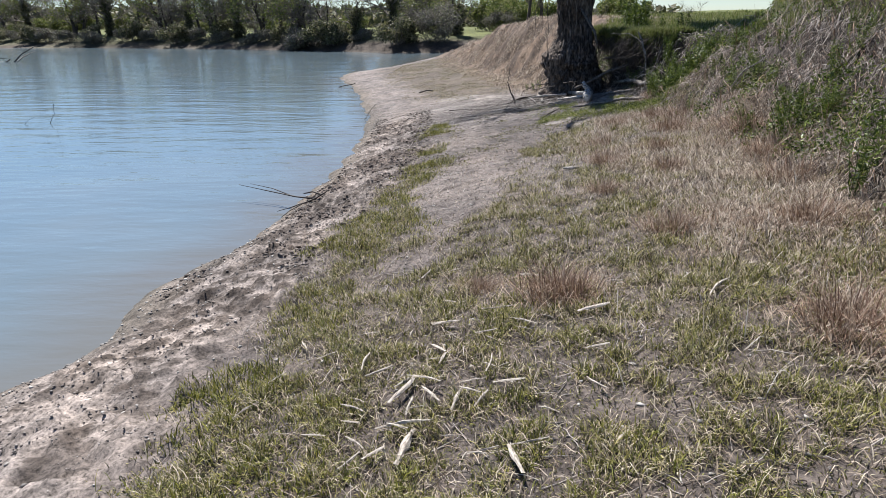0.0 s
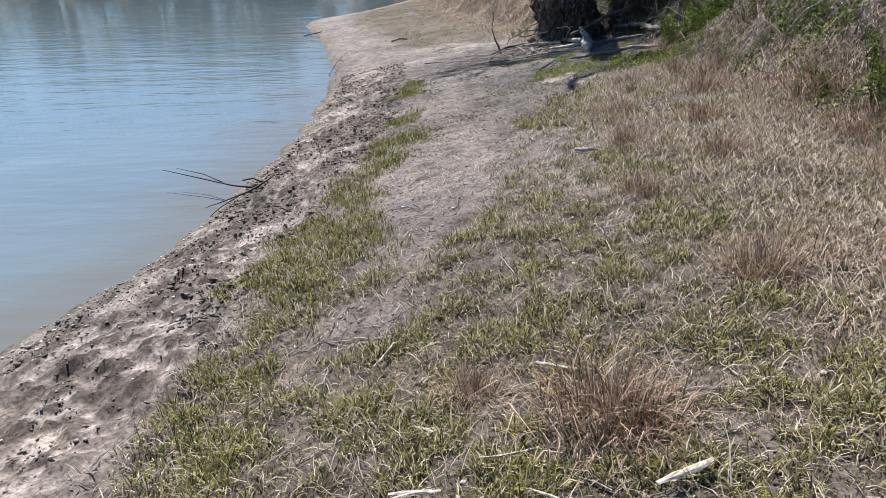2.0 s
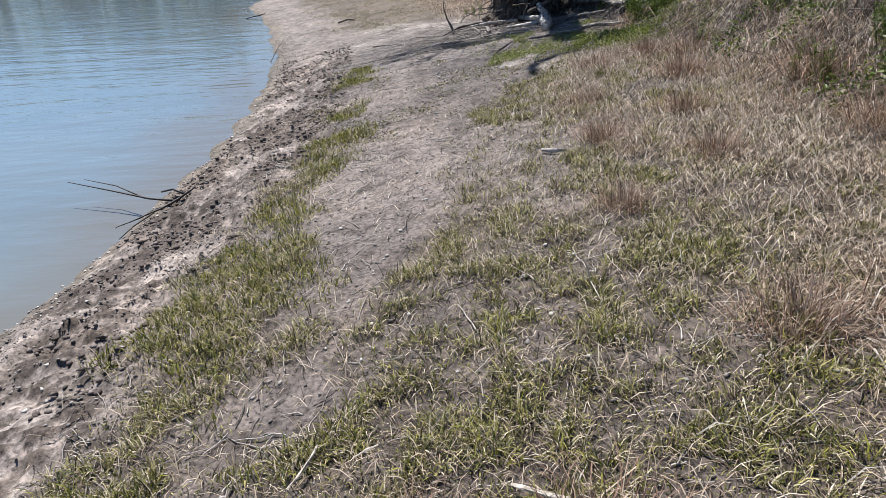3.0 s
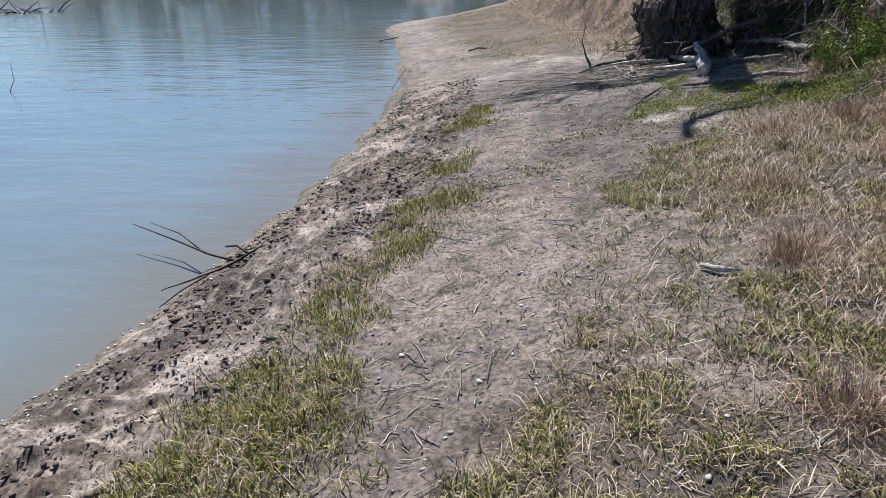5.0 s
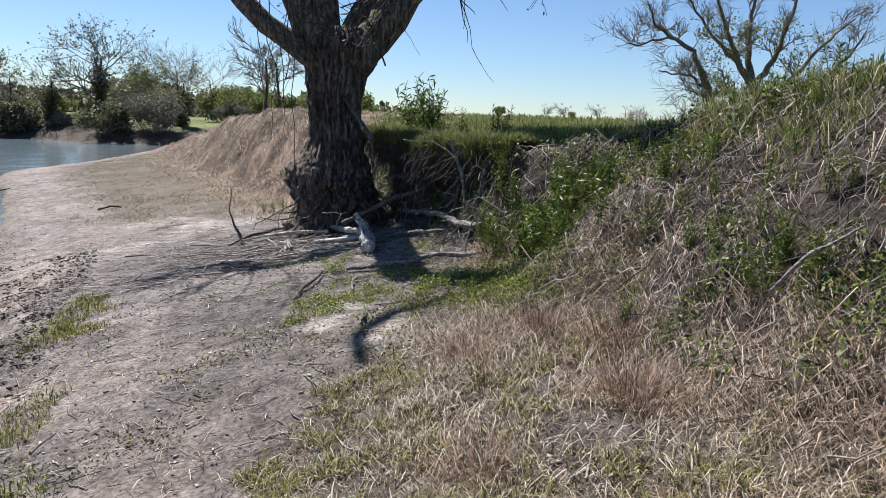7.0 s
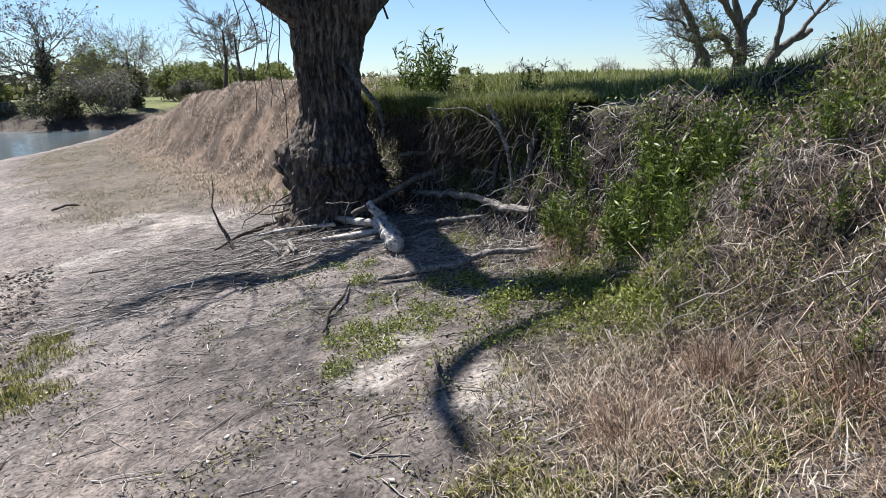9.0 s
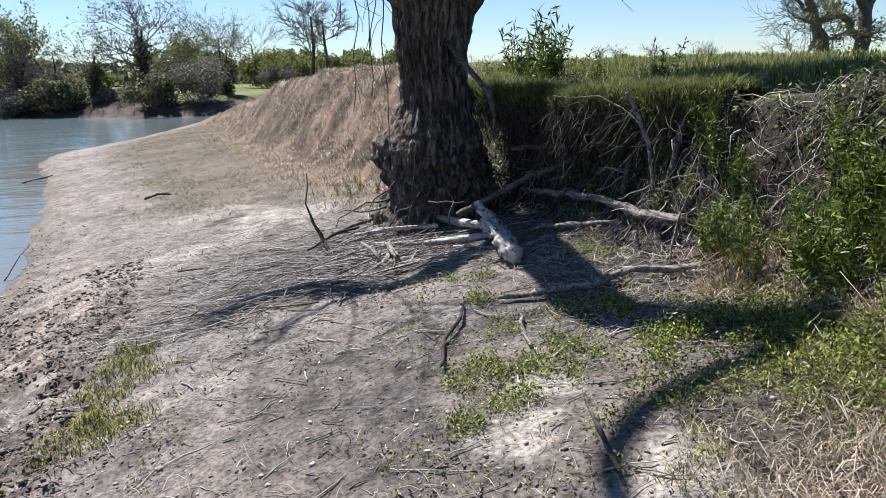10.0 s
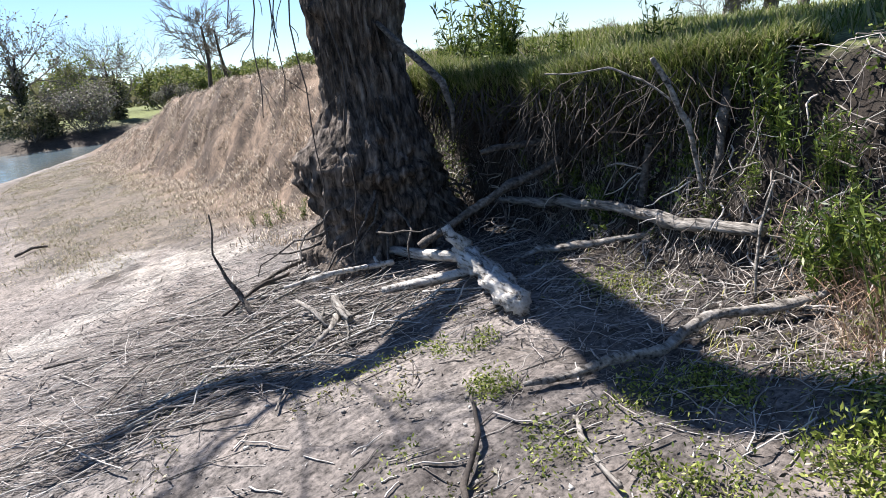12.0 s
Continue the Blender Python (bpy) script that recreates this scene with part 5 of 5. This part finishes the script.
def tufts():
    g = np.random.default_rng(23)
    meshes = []
    for k in range(3):
        n = 620
        x, y = g.normal(0, 0.1, n), g.normal(0, 0.1, n)
        d = np.hypot(x, y)
        meshes.append(blades("dead_grass_tuft", x, y, 0.22 * g.uniform(0.4, 1.1, n), 0.0036, 0.35 + 3.0 * d, RUST_GRASS, 40 + k, z=np.zeros(n) - 0.01, arch=0.8, curl=np.arctan2(y, x) + g.normal(0, 0.7, n)))
    for k, (x, y, s) in enumerate(((0.84, 3.72, 1.15), (0.95, 3.66, 0.9), (1.74, 4.6, 0.9), (2.1, 2.9, 1.1), (2.35, 2.6, 1.1), (2.9, 5.4, 1.1), (2.2, 6.4, 0.9), (0.4, 3.98, 0.6), (1.5, 5.9, 0.7), (2.6, 4.4, 1.0),
                                   (2.35, 7.3, 0.9), (1.85, 8.1, 0.8), (2.7, 8.3, 1.1), (3.2, 7.1, 1.3), (3.05, 8.9, 1.2), (2.2, 9.2, 0.8), (1.7, 7.1, 0.8), (3.1, 6.2, 1.2), (2.75, 9.35, 0.9), (3.35, 11.35, 1.1), (3.1, 11.2, 0.8))):
        ob = new("dead_grass_tuft", meshes[k % 3])
        ob.matrix_world = Matrix.Translation((x, y, gz(x, y))) @ Matrix.Rotation(k * 2.1, 4, "Z") @ Matrix.Scale(s, 4)
        tagged(ob, "russet tuft of dead bunch grass", "grass tuft", "dead grass tufts")


tufts()


def weed_plants():
    r = random.Random(31)
    protos = []
    for k in range(4):
        plant = tagged(new("weed_plant"), "upright green weed with narrow leaves on the bank", "weed", "green weeds on the bank")
        stems, spots = Tubes(), []
        for j in range(7):
            pts = bent((r.gauss(0, 0.05), r.gauss(0, 0.05), -0.03), (r.gauss(0, 0.2), r.gauss(0, 0.2), 1), r.uniform(0.35, 0.75), 6, 0.08, 0.05, r)
            stems.add(pts, [0.005, 0.0045, 0.004, 0.004, 0.003, 0.002, 0.001], 4, 0, False)
            for q in range(34):
                i = r.randrange(1, 6)
                spots.append(tuple(pts[i].lerp(pts[i + 1], r.random())))
        part("stem", stems.mesh("stem", LUSH), plant)
        part("foliage", leaf_cloud("foliage", spots, 0.08, LUSH, 50 + k, 0.2, -0.5), plant)
        protos.append(plant)
    spots = []
    for k in range(27):
        spots.append((r.uniform(3.15, 4.0), r.gauss(10.9, 0.4), r.uniform(0.5, 0.85)))
    for k in range(16):
        spots.append((r.uniform(3.25, 3.8), r.uniform(11.8, 14.5), r.uniform(0.35, 0.6)))
    for k in range(9):
        spots.append((r.uniform(3.7, 4.4), r.gauss(15.4, 0.6), r.uniform(0.5, 0.9)))
    for k in range(7):
        spots.append((r.uniform(3.2, 3.6), r.uniform(10.9, 12.0), r.uniform(0.4, 0.75)))
    for k in range(14):
        spots.append((r.uniform(3.3, 3.8), r.uniform(11.5, 12.7), r.uniform(0.35, 0.65)))
    for k in range(60):
        spots.append((r.uniform(3.5, 4.9), r.uniform(4.2, 10), r.uniform(0.25, 0.55)))
    for k in range(14):
        spots.append((r.gauss(3.4, 0.16), r.gauss(6.5, 0.3), r.uniform(0.3, 0.5)))
    for k in range(12):
        spots.append((r.gauss(3.6, 0.12), r.gauss(8.4, 0.35), r.uniform(0.3, 0.5)))
    for k in range(7):
        spots.append((r.uniform(3.35, 3.9), r.uniform(15.0, 16.2), r.uniform(0.9, 1.4)))
    for x, y, s in ((3.2, 6.4, 1.1), (3.3, 6.5, 0.9), (3.05, 7.3, 0.8), (3.0, 4.7, 1.2), (3.15, 4.9, 1.0), (3.3, 5.0, 1.1), (3.1, 9.0, 0.7), (3.05, 8.6, 0.6), (1.75, 17.4, 0.6), (1.9, 17.6, 0.7), (2.1, 17.3, 0.7), (1.6, 17.8, 0.5)):
        spots.append((x, y, 0.6 * s))
    for k, (x, y, s) in enumerate(spots):
        m = Matrix.Translation((x, y, gz(x, y))) @ Matrix.Rotation(r.uniform(0, 6.3), 4, "Z") @ Matrix.Scale(s, 4)
        if k < 4:
            protos[k].matrix_world = m
        else:
            copy_thing(protos[k % 4], m).scale = (s, s, s)


weed_plants()


# ---- stones and clods ----
def crumbs(name, n, seed, place, size, mat, label, category, squash=0.5):
    """Many small lumps in one mesh."""
    g = np.random.default_rng(seed)
    x, y = place(g, n)
    n = len(x)
    dirs = np.array([(1, 0, 0), (0, 1, 0), (-1, 0, 0), (0, -1, 0), (0.6, 0.6, 0.7), (-0.6, 0.5, 0.8), (0.1, -0.7, 0.7), (0, 0, -1)])
    tri = np.array([(0, 1, 4), (1, 2, 5), (1, 5, 4), (2, 3, 6), (2, 6, 5), (3, 0, 6), (0, 4, 6), (4, 5, 6), (1, 0, 7), (2, 1, 7), (3, 2, 7), (0, 3, 7)])
    a = g.uniform(0, 6.28, n)
    s = size(g, n)
    d = dirs[None] * g.uniform(0.6, 1.3, (n, 8, 1))
    c, sn = np.cos(a)[:, None], np.sin(a)[:, None]
    vx, vy, vz = d[:, :, 0] * c - d[:, :, 1] * 0.6 * sn, d[:, :, 0] * sn + d[:, :, 1] * 0.6 * c, d[:, :, 2] * squash
    v = np.stack([x[:, None] + vx * s[:, None], y[:, None] + vy * s[:, None], ground(x, y)[:, None] + vz * s[:, None] + 0.15 * s[:, None]], 2).reshape(-1, 3)
    loops = (tri[None] + (np.arange(n) * 8)[:, None, None]).ravel()
    stuff(name, fast_mesh(name, v, loops, np.full(n * 12, 3), mat, False), label, category)


DARK_MUD = leaf_material("dark_mud_clods", [(0.1, 0.08, 0.068), (0.17, 0.142, 0.122), (0.25, 0.215, 0.19), (0.13, 0.105, 0.09)], 0.0, 0.9)
MUD = leaf_material("mud_clods", [(0.13, 0.11, 0.095), (0.2, 0.175, 0.155), (0.28, 0.25, 0.225), (0.36, 0.325, 0.295)], 0.0, 0.9)


def shore_place(g, n):
    y = g.uniform(1.2, 20, n)
    return np.interp(y, *SHORE) + np.abs(g.normal(0, 0.35, n)) + 0.02, y


def mud_place(g, n):
    y = g.uniform(1.2, 14, n)
    x = np.interp(y, *SHORE) + g.uniform(0.15, 1.75, n)
    ok = fbm(x * 2.3, y * 2.3, 33, 3) > -0.02
    return x[ok], y[ok]


def clod_place(g, n):
    y = g.uniform(5.0, 16, n)
    x = np.interp(y, *SHORE) + g.uniform(0.2, 1.5, n)
    ok = fbm(x * 2.6, y * 2.2, 161, 4) + 0.04 * smooth(5, 8, y) > 0.0
    return x[ok], y[ok]


def flat_place(g, n):
    y = g.uniform(1.5, 17, n)
    return np.interp(y, *SHORE) + g.uniform(0.2, 1, n) * (np.interp(y, *FOOT) - np.interp(y, *SHORE)), y


crumbs("shore_pebbles", 3000, 61, shore_place, lambda g, n: 0.004 + 0.02 * g.random(n) ** 4, SHELL, "pale pebbles and shell bits along the waterline", "pebbles")
crumbs("soil_crumbs", 9000, 62, flat_place, lambda g, n: 0.003 + 0.018 * g.random(n) ** 5, SHELL, "pale pebbles and crumbs strewn on the soil", "pebbles")
crumbs("mud_clods", 18000, 63, mud_place, lambda g, n: 0.003 + 0.012 * g.random(n) ** 3, MUD, "broken clods of trampled mud", "mud", 0.5)
crumbs("mud_clods", 7000, 65, clod_place, lambda g, n: 0.009 + 0.024 * g.random(n) ** 2, DARK_MUD, "dark clods thrown up by hooves along the mud strip", "mud", 0.5)
crumbs("soil_clods", 12000, 64, flat_place, lambda g, n: 0.0025 + 0.011 * g.random(n) ** 3, MUD, "small clods of dry soil", "soil", 0.5)


# ---- trees and bushes far off ----
def bare_tree(name, label, seed, height, trunk_r, stems, leaf=None, leaf_n=0, leaf_size=0.1, ivy=False, level=3, kids=4, lean=0.25, spread=0.75, first=3, reach=(0.2, 0.36)):
    r = random.Random(seed)
    tree = tagged(new(name), label, "tree")
    tips = []
    for k in range(stems):
        t, tw = Tubes(), Tubes()
        a = r.uniform(0, 6.28)
        d = Vector((math.cos(a) * lean, math.sin(a) * lean, 1))
        p0 = Vector((math.cos(a) * trunk_r * (stems > 1), math.sin(a) * trunk_r * (stems > 1), -0.2))
        pts = bent(p0, d, height * 0.62, 9, 0.09, 0.03, r)
        rads = [trunk_r * (1 - 0.075 * j) for j in range(10)]
        t.add(pts, rads, 9, 0.2)
        part("trunk", t.mesh("trunk", DARK_BARK), tree)
        for j in range(9):
            i = r.randrange(first, 10)
            out = Vector((r.gauss(0, 1), r.gauss(0, 1), r.uniform(0.1, 1.0)))
            grow(tw, tips, pts[i], out, height * r.uniform(*reach), rads[i] * 0.5, level - 1, r, 0.16, 0.05, kids, spread, 5, 0.008)
        part("crown", tw.mesh("crown", FAR_TWIG), tree)
        if ivy:
            g = np.random.default_rng(seed + k)
            c = []
            for j in range(2600):
                i = r.randrange(0, 7)
                q = pts[i].lerp(pts[i + 1], r.random())
                o = Vector(g.normal(0, 1, 3)).normalized() * r.uniform(0.1, 1) * (0.55 + 0.5 * noise.noise(q * 0.9))
                c.append(tuple(q + o))
            part("ivy", leaf_cloud("ivy", c, 0.16, HEDGE_LEAF, seed, 0.7), tree, "dark ivy wrapped round the trunk")
    if leaf_n:
        g = np.random.default_rng(seed + 9)
        pick = g.choice(len(tips), leaf_n)
        part("foliage", leaf_cloud("foliage", [tuple(tips[k] + Vector(g.normal(0, 0.12, 3))) for k in pick], leaf_size, leaf, seed, 0.5), tree, "sparse young spring leaves")
    return tree


def bush(name, label, seed, w, h, leaf, n, size, twigs=16):
    r, g = random.Random(seed), np.random.default_rng(seed)
    b = tagged(new(name), label, "bush")
    t, tips = Tubes(), []
    for k in range(twigs):
        a = r.uniform(0, 6.28)
        grow(t, tips, (math.cos(a) * w * 0.15 * r.random(), math.sin(a) * w * 0.15 * r.random(), -0.1), (math.cos(a) * 0.7, math.sin(a) * 0.7, r.uniform(0.5, 1.2)), h * r.uniform(0.4, 0.62), 0.03, 1, r, 0.2, 0.03, 4, 0.8, 4, 0.006)
    part("stem", t.mesh("stem", FAR_TWIG), b)
    lobes = [(g.normal(0, w * 0.2), g.normal(0, w * 0.2), h * g.uniform(0.2, 0.72), g.uniform(0.22, 0.42)) for _ in range(11)]
    c = []
    for k in range(n):
        x, y, z, s = lobes[k % 11]
        d = g.normal(0, 1, 3)
        d /= np.linalg.norm(d)
        q = np.array([x, y, z]) + d * np.array([w * 0.5, w * 0.5, h * 0.6]) * s * g.uniform(0.35, 1.1) ** 0.7 * (0.8 + 0.4 * g.random())
        q[2] = abs(q[2])
        c.append(tuple(q))
    part("foliage", leaf_cloud("foliage", c, size, leaf, seed, 0.55), b)
    return b


def put(ob, x, y, s=1.0, turn=0.0, sink=0.0):
    ob.matrix_world = Matrix.Translation((x, y, gz(x, y) - sink)) @ Matrix.Rotation(turn, 4, "Z") @ Matrix.Scale(s, 4)
    return ob


def put_copy(ob, x, y, s=1.0, turn=0.0, sink=0.0):
    c = copy_thing(ob, Matrix.Translation((x, y, gz(x, y) - sink)) @ Matrix.Rotation(turn, 4, "Z"))
    c.scale = (s, s, s)
    return c


# the spreading tree on the field and the two behind the mound
def field_tree():
    r = random.Random(12)
    tree = tagged(new("field_tree"), "wide old tree with crooked trunks coming into leaf on the pasture", "tree")
    y0 = 28.4
    base = Vector((19.8, y0, gz(19.8, y0) + 0.15))
    tree.location = base
    runs = [  # across, up, depth from the base; radius at its start and its end
        ("trunk", [(0.0, -0.4, 0), (-0.2, 0.5, 0), (-0.55, 1.1, 0.1), (-1.0, 2.1, 0.2)], 0.2, 0.13),
        ("trunk", [(1.65, -0.4, 0.2), (1.68, 0.7, 0.2), (1.75, 1.6, 0.3)], 0.27, 0.2),
        ("trunk", [(2.4, -0.4, -0.1), (2.9, 0.5, -0.2), (3.8, 1.15, -0.3), (4.7, 1.5, -0.3)], 0.22, 0.1),
        ("limb", [(-0.5, 1.05, 0.1), (0.1, 1.25, 0.0), (0.7, 1.2, 0.0), (1.1, 0.75, 0.1), (1.65, 0.5, 0.2)], 0.13, 0.12),
        ("limb", [(-1.0, 2.0, 0.2), (-1.4, 2.75, 0.1), (-2.6, 3.15, 0.0), (-3.4, 3.5, -0.2), (-3.8, 4.2, -0.2)], 0.11, 0.03),
        ("limb", [(-2.6, 3.15, 0.0), (-3.6, 2.85, 0.1), (-4.4, 2.8, 0.1)], 0.05, 0.02),
        ("limb", [(-0.75, 1.4, 0.1), (-1.7, 1.75, -0.2), (-3.3, 1.85, -0.4)], 0.08, 0.02),
        ("limb", [(-0.5, 1.0, 0.1), (-1.2, 1.05, -0.3), (-2.0, 1.25, -0.5)], 0.07, 0.02),
        ("limb", [(-0.5, 1.0, 0.1), (-1.0, 0.4, -0.4), (-1.5, -0.1, -0.6), (-2.6, -0.4, -0.8)], 0.08, 0.02),
        ("limb", [(1.7, 1.5, 0.3), (0.9, 2.4, 0.3), (0.3, 3.6, 0.4), (-0.6, 5.4, 0.5)], 0.15, 0.04),
        ("limb", [(1.72, 1.5, 0.3), (1.6, 2.8, 0.6), (1.7, 4.4, 0.8), (1.9, 6.2, 0.8)], 0.15, 0.04),
        ("limb", [(1.75, 1.5, 0.3), (2.5, 2.6, 0.2), (3.0, 4.2, 0.1), (3.4, 5.8, 0.1)], 0.15, 0.04),
        ("limb", [(2.95, 0.6, -0.2), (3.2, 2.0, -0.3), (4.2, 3.3, -0.5), (5.6, 4.4, -0.6)], 0.13, 0.03),
        ("limb", [(3.8, 1.15, -0.3), (4.7, 2.1, -0.4), (5.8, 3.1, -0.5), (6.4, 4.0, -0.5)], 0.1, 0.03),
        ("limb", [(0.9, 2.4, 0.3), (-0.5, 3.4, 0.4), (-1.6, 4.8, 0.6)], 0.08, 0.03),
    ]
    twigs, tips = Tubes(), []
    for name, places, r0, r1 in runs:
        pts = []
        for k in range(len(places) - 1):
            for j in range(5):
                a, b = Vector(places[k]), Vector(places[k + 1])
                q = a.lerp(b, j / 5)
                pts.append(Vector((q.x, q.z, q.y)) + Vector((noise.noise(q * 2.2), 0, noise.noise(q * 2.2 + Vector((4, 0, 0))))) * 0.13)
        a = places[-1]
        pts.append(Vector((a[0], a[2], a[1])))
        n = len(pts) - 1
        rads = [r0 + (r1 - r0) * k / n for k in range(n + 1)]
        t = Tubes()
        t.add(pts, rads, 9, 0.25)
        part(name, t.mesh(name, FIELD_BARK), tree)
        if name == "trunk":
            continue
        for k in range(15):
            i = r.randrange(n // 3, n + 1)
            out = (pts[i] - pts[i - 1]).normalized() * 0.6 + Vector((r.gauss(0, 0.8), r.gauss(0, 0.8), r.uniform(0.0, 1.0)))
            grow(twigs, tips, pts[i], out, r.uniform(0.45, 1.0), max(0.012, rads[i] * 0.35), 2, r, 0.22, 0.06, 5, 0.8, 5, 0.0045)
    part("twig_crown", twigs.mesh("twig_crown", FAR_TWIG), tree, "grey bare twigs")
    g = np.random.default_rng(13)
    near = [p for p in tips if abs(p.x - 1.2) < 2.6 and p.z < 4.2]
    part("foliage", leaf_cloud("foliage", [tuple(near[k] + Vector(g.normal(0, 0.1, 3))) for k in g.choice(len(near), 3000)], 0.11, BUD_LEAF, 14, 0.5), tree, "sparse yellow-green young leaves")


field_tree()
put(bare_tree("bare_tree", "slender bare tree leaning behind the earth mound", 15, 6.8, 0.13, 1, None, 0, 0.1, False, 4, 4, 0.2, 0.6, 5, (0.1, 0.2)), 3.05, 42.0, 1.0, 1.0)
put(bare_tree("bare_tree", "upright bare tree behind the earth mound", 16, 6.4, 0.13, 1, None, 0, 0.1, False, 4, 4, 0.05, 0.6, 5, (0.1, 0.2)), 4.1, 42.6)
ivy_a = put(bare_tree("ivy_tree", "ivy-clad tree with a bare grey crown on the far bank", 21, 8.2, 0.22, 2, GREY_LEAF, 1400, 0.2, True, 3, 5, 0.18), -7.4, 62)
ivy_b = put(bare_tree("ivy_tree", "narrow ivy-clad tree on the far bank", 22, 5.2, 0.16, 1, SPRING_LEAF, 500, 0.16, True, 3, 4, 0.1), -10.3, 61.5)
bare_a = put(bare_tree("bare_tree", "bare grey tree rising above the far hedge", 23, 7.5, 0.15, 1, GREY_LEAF, 300, 0.14, False, 4, 4, 0.15), -2.8, 74)
bare_b = put(bare_tree("bare_tree", "small bare spreading tree on the far bank", 24, 5.4, 0.12, 2, None, 0, 0.14, False, 3, 5, 0.3), -13.2, 64)
leafy_a = put(bare_tree("leafing_tree", "tree in thin yellow-green leaf on the far bank", 25, 7.0, 0.2, 3, SPRING_LEAF, 4200, 0.22, False, 3, 5, 0.35), -17, 66)
grey_bush = put(bush("grey_bush", "rounded grey-green bush at the far waterline", 31, 5.2, 3.4, GREY_LEAF, 9000, 0.14), -3.4, 57.3)
dark_bush = put(bush("dark_bush", "dark tangled bush on the far bank", 32, 4.2, 2.4, HEDGE_LEAF, 3600, 0.21), -12.5, 61)
green_bush = put(bush("green_bush", "light green bush on the far bank", 33, 5.0, 3.6, SPRING_LEAF, 4600, 0.25), 1.5, 72)
low_bush = put(bush("low_bush", "low brown bramble along the far waterline", 34, 3.6, 1.5, GREY_LEAF, 2600, 0.17), -16, 62.2)


def far_bank():
    r = random.Random(44)
    put_copy(ivy_b, -1.6, 60.0, 1.05, 2.0)
    for x, y, s in ((-21, 70, 1.0), (-27, 73, 0.9), (-35, 78, 1.1), (-48, 84, 1.1), (-62, 92, 1.2), (-6, 76, 0.8)):
        put_copy(leafy_a, x, y, s, r.uniform(0, 6))
    for x, y, s in ((-24, 71, 1.0), (-31, 75, 0.9), (-42, 80, 1.1), (-55, 86, 1.0)):
        put_copy(ivy_a, x, y, s, r.uniform(0, 6))
    for x, y, s in ((-19, 68, 1.0), (-29, 74, 1.1), (-38, 79, 1.1), (-45, 83, 1.2), (-70, 95, 1.2), (0.5, 80, 0.9)):
        put_copy(bare_a, x, y, s, r.uniform(0, 6))
    for x, y, s in ((-15.5, 66, 0.9), (-33, 76, 1.2), (-50, 86, 1.2), (-5, 66, 0.7)):
        put_copy(bare_b, x, y, s, r.uniform(0, 6))
    for k in range(34):  # thicket along the far waterline
        x = -5.5 - 2.1 * k + r.uniform(-0.8, 0.8)
        y = float(np.interp(x, *FAR)) + r.uniform(1.6, 3.2)
        put_copy((dark_bush, low_bush, low_bush)[k % 3], x, y, r.uniform(0.6, 1.05), r.uniform(0, 6))
    for k in range(26):  # hedge behind
        x = 8 - 3.2 * k + r.uniform(-1, 1)
        y = float(np.interp(x, *FAR)) + r.uniform(9, 22)
        put_copy((green_bush, green_bush, grey_bush)[k % 3], x, y, r.uniform(0.4, 0.85), r.uniform(0, 6))
    for x, y, s in ((3.5, 66, 0.8), (6.5, 70, 0.9), (10, 74, 0.9), (5, 84, 1.2), (12, 88, 1.2), (18, 95, 1.3)):
        put_copy(green_bush, x, y, s, r.uniform(0, 6))
    for x, y, s in ((33, 55, 0.35), (35.5, 57, 0.42), (46, 90, 0.5), (62, 108, 0.6), (57, 118, 0.6), (21, 70, 0.6), (70, 70, 0.4)):
        put_copy(bare_b, x, y, s, r.uniform(0, 6))
    for x, y, s in ((48, 118, 0.5), (66, 125, 0.45), (23, 66, 0.5), (40, 115, 0.35)):
        put_copy(green_bush, x, y, s, r.uniform(0, 6))


far_bank()


def far_woods():
    """The woods on the horizon across the river."""
    g = np.random.default_rng(77)
    n = 34000
    a = g.uniform(-260, 30, n)
    base = np.interp(a, *FAR) + g.uniform(45, 75, n)
    h = (1.2 + 2.6 * vnoise(a * 0.11, a * 0, 5) + 1.8 * vnoise(a * 0.45, a * 0, 6)) * g.random(n) ** 0.8
    z = ground(a, base) + h
    stuff("far_woods", leaf_cloud("far_woods", np.stack([a, base, z], 1), 1.05, HEDGE_LEAF, 78, 0.7), "distant line of woods beyond the river", "woods")


far_woods()
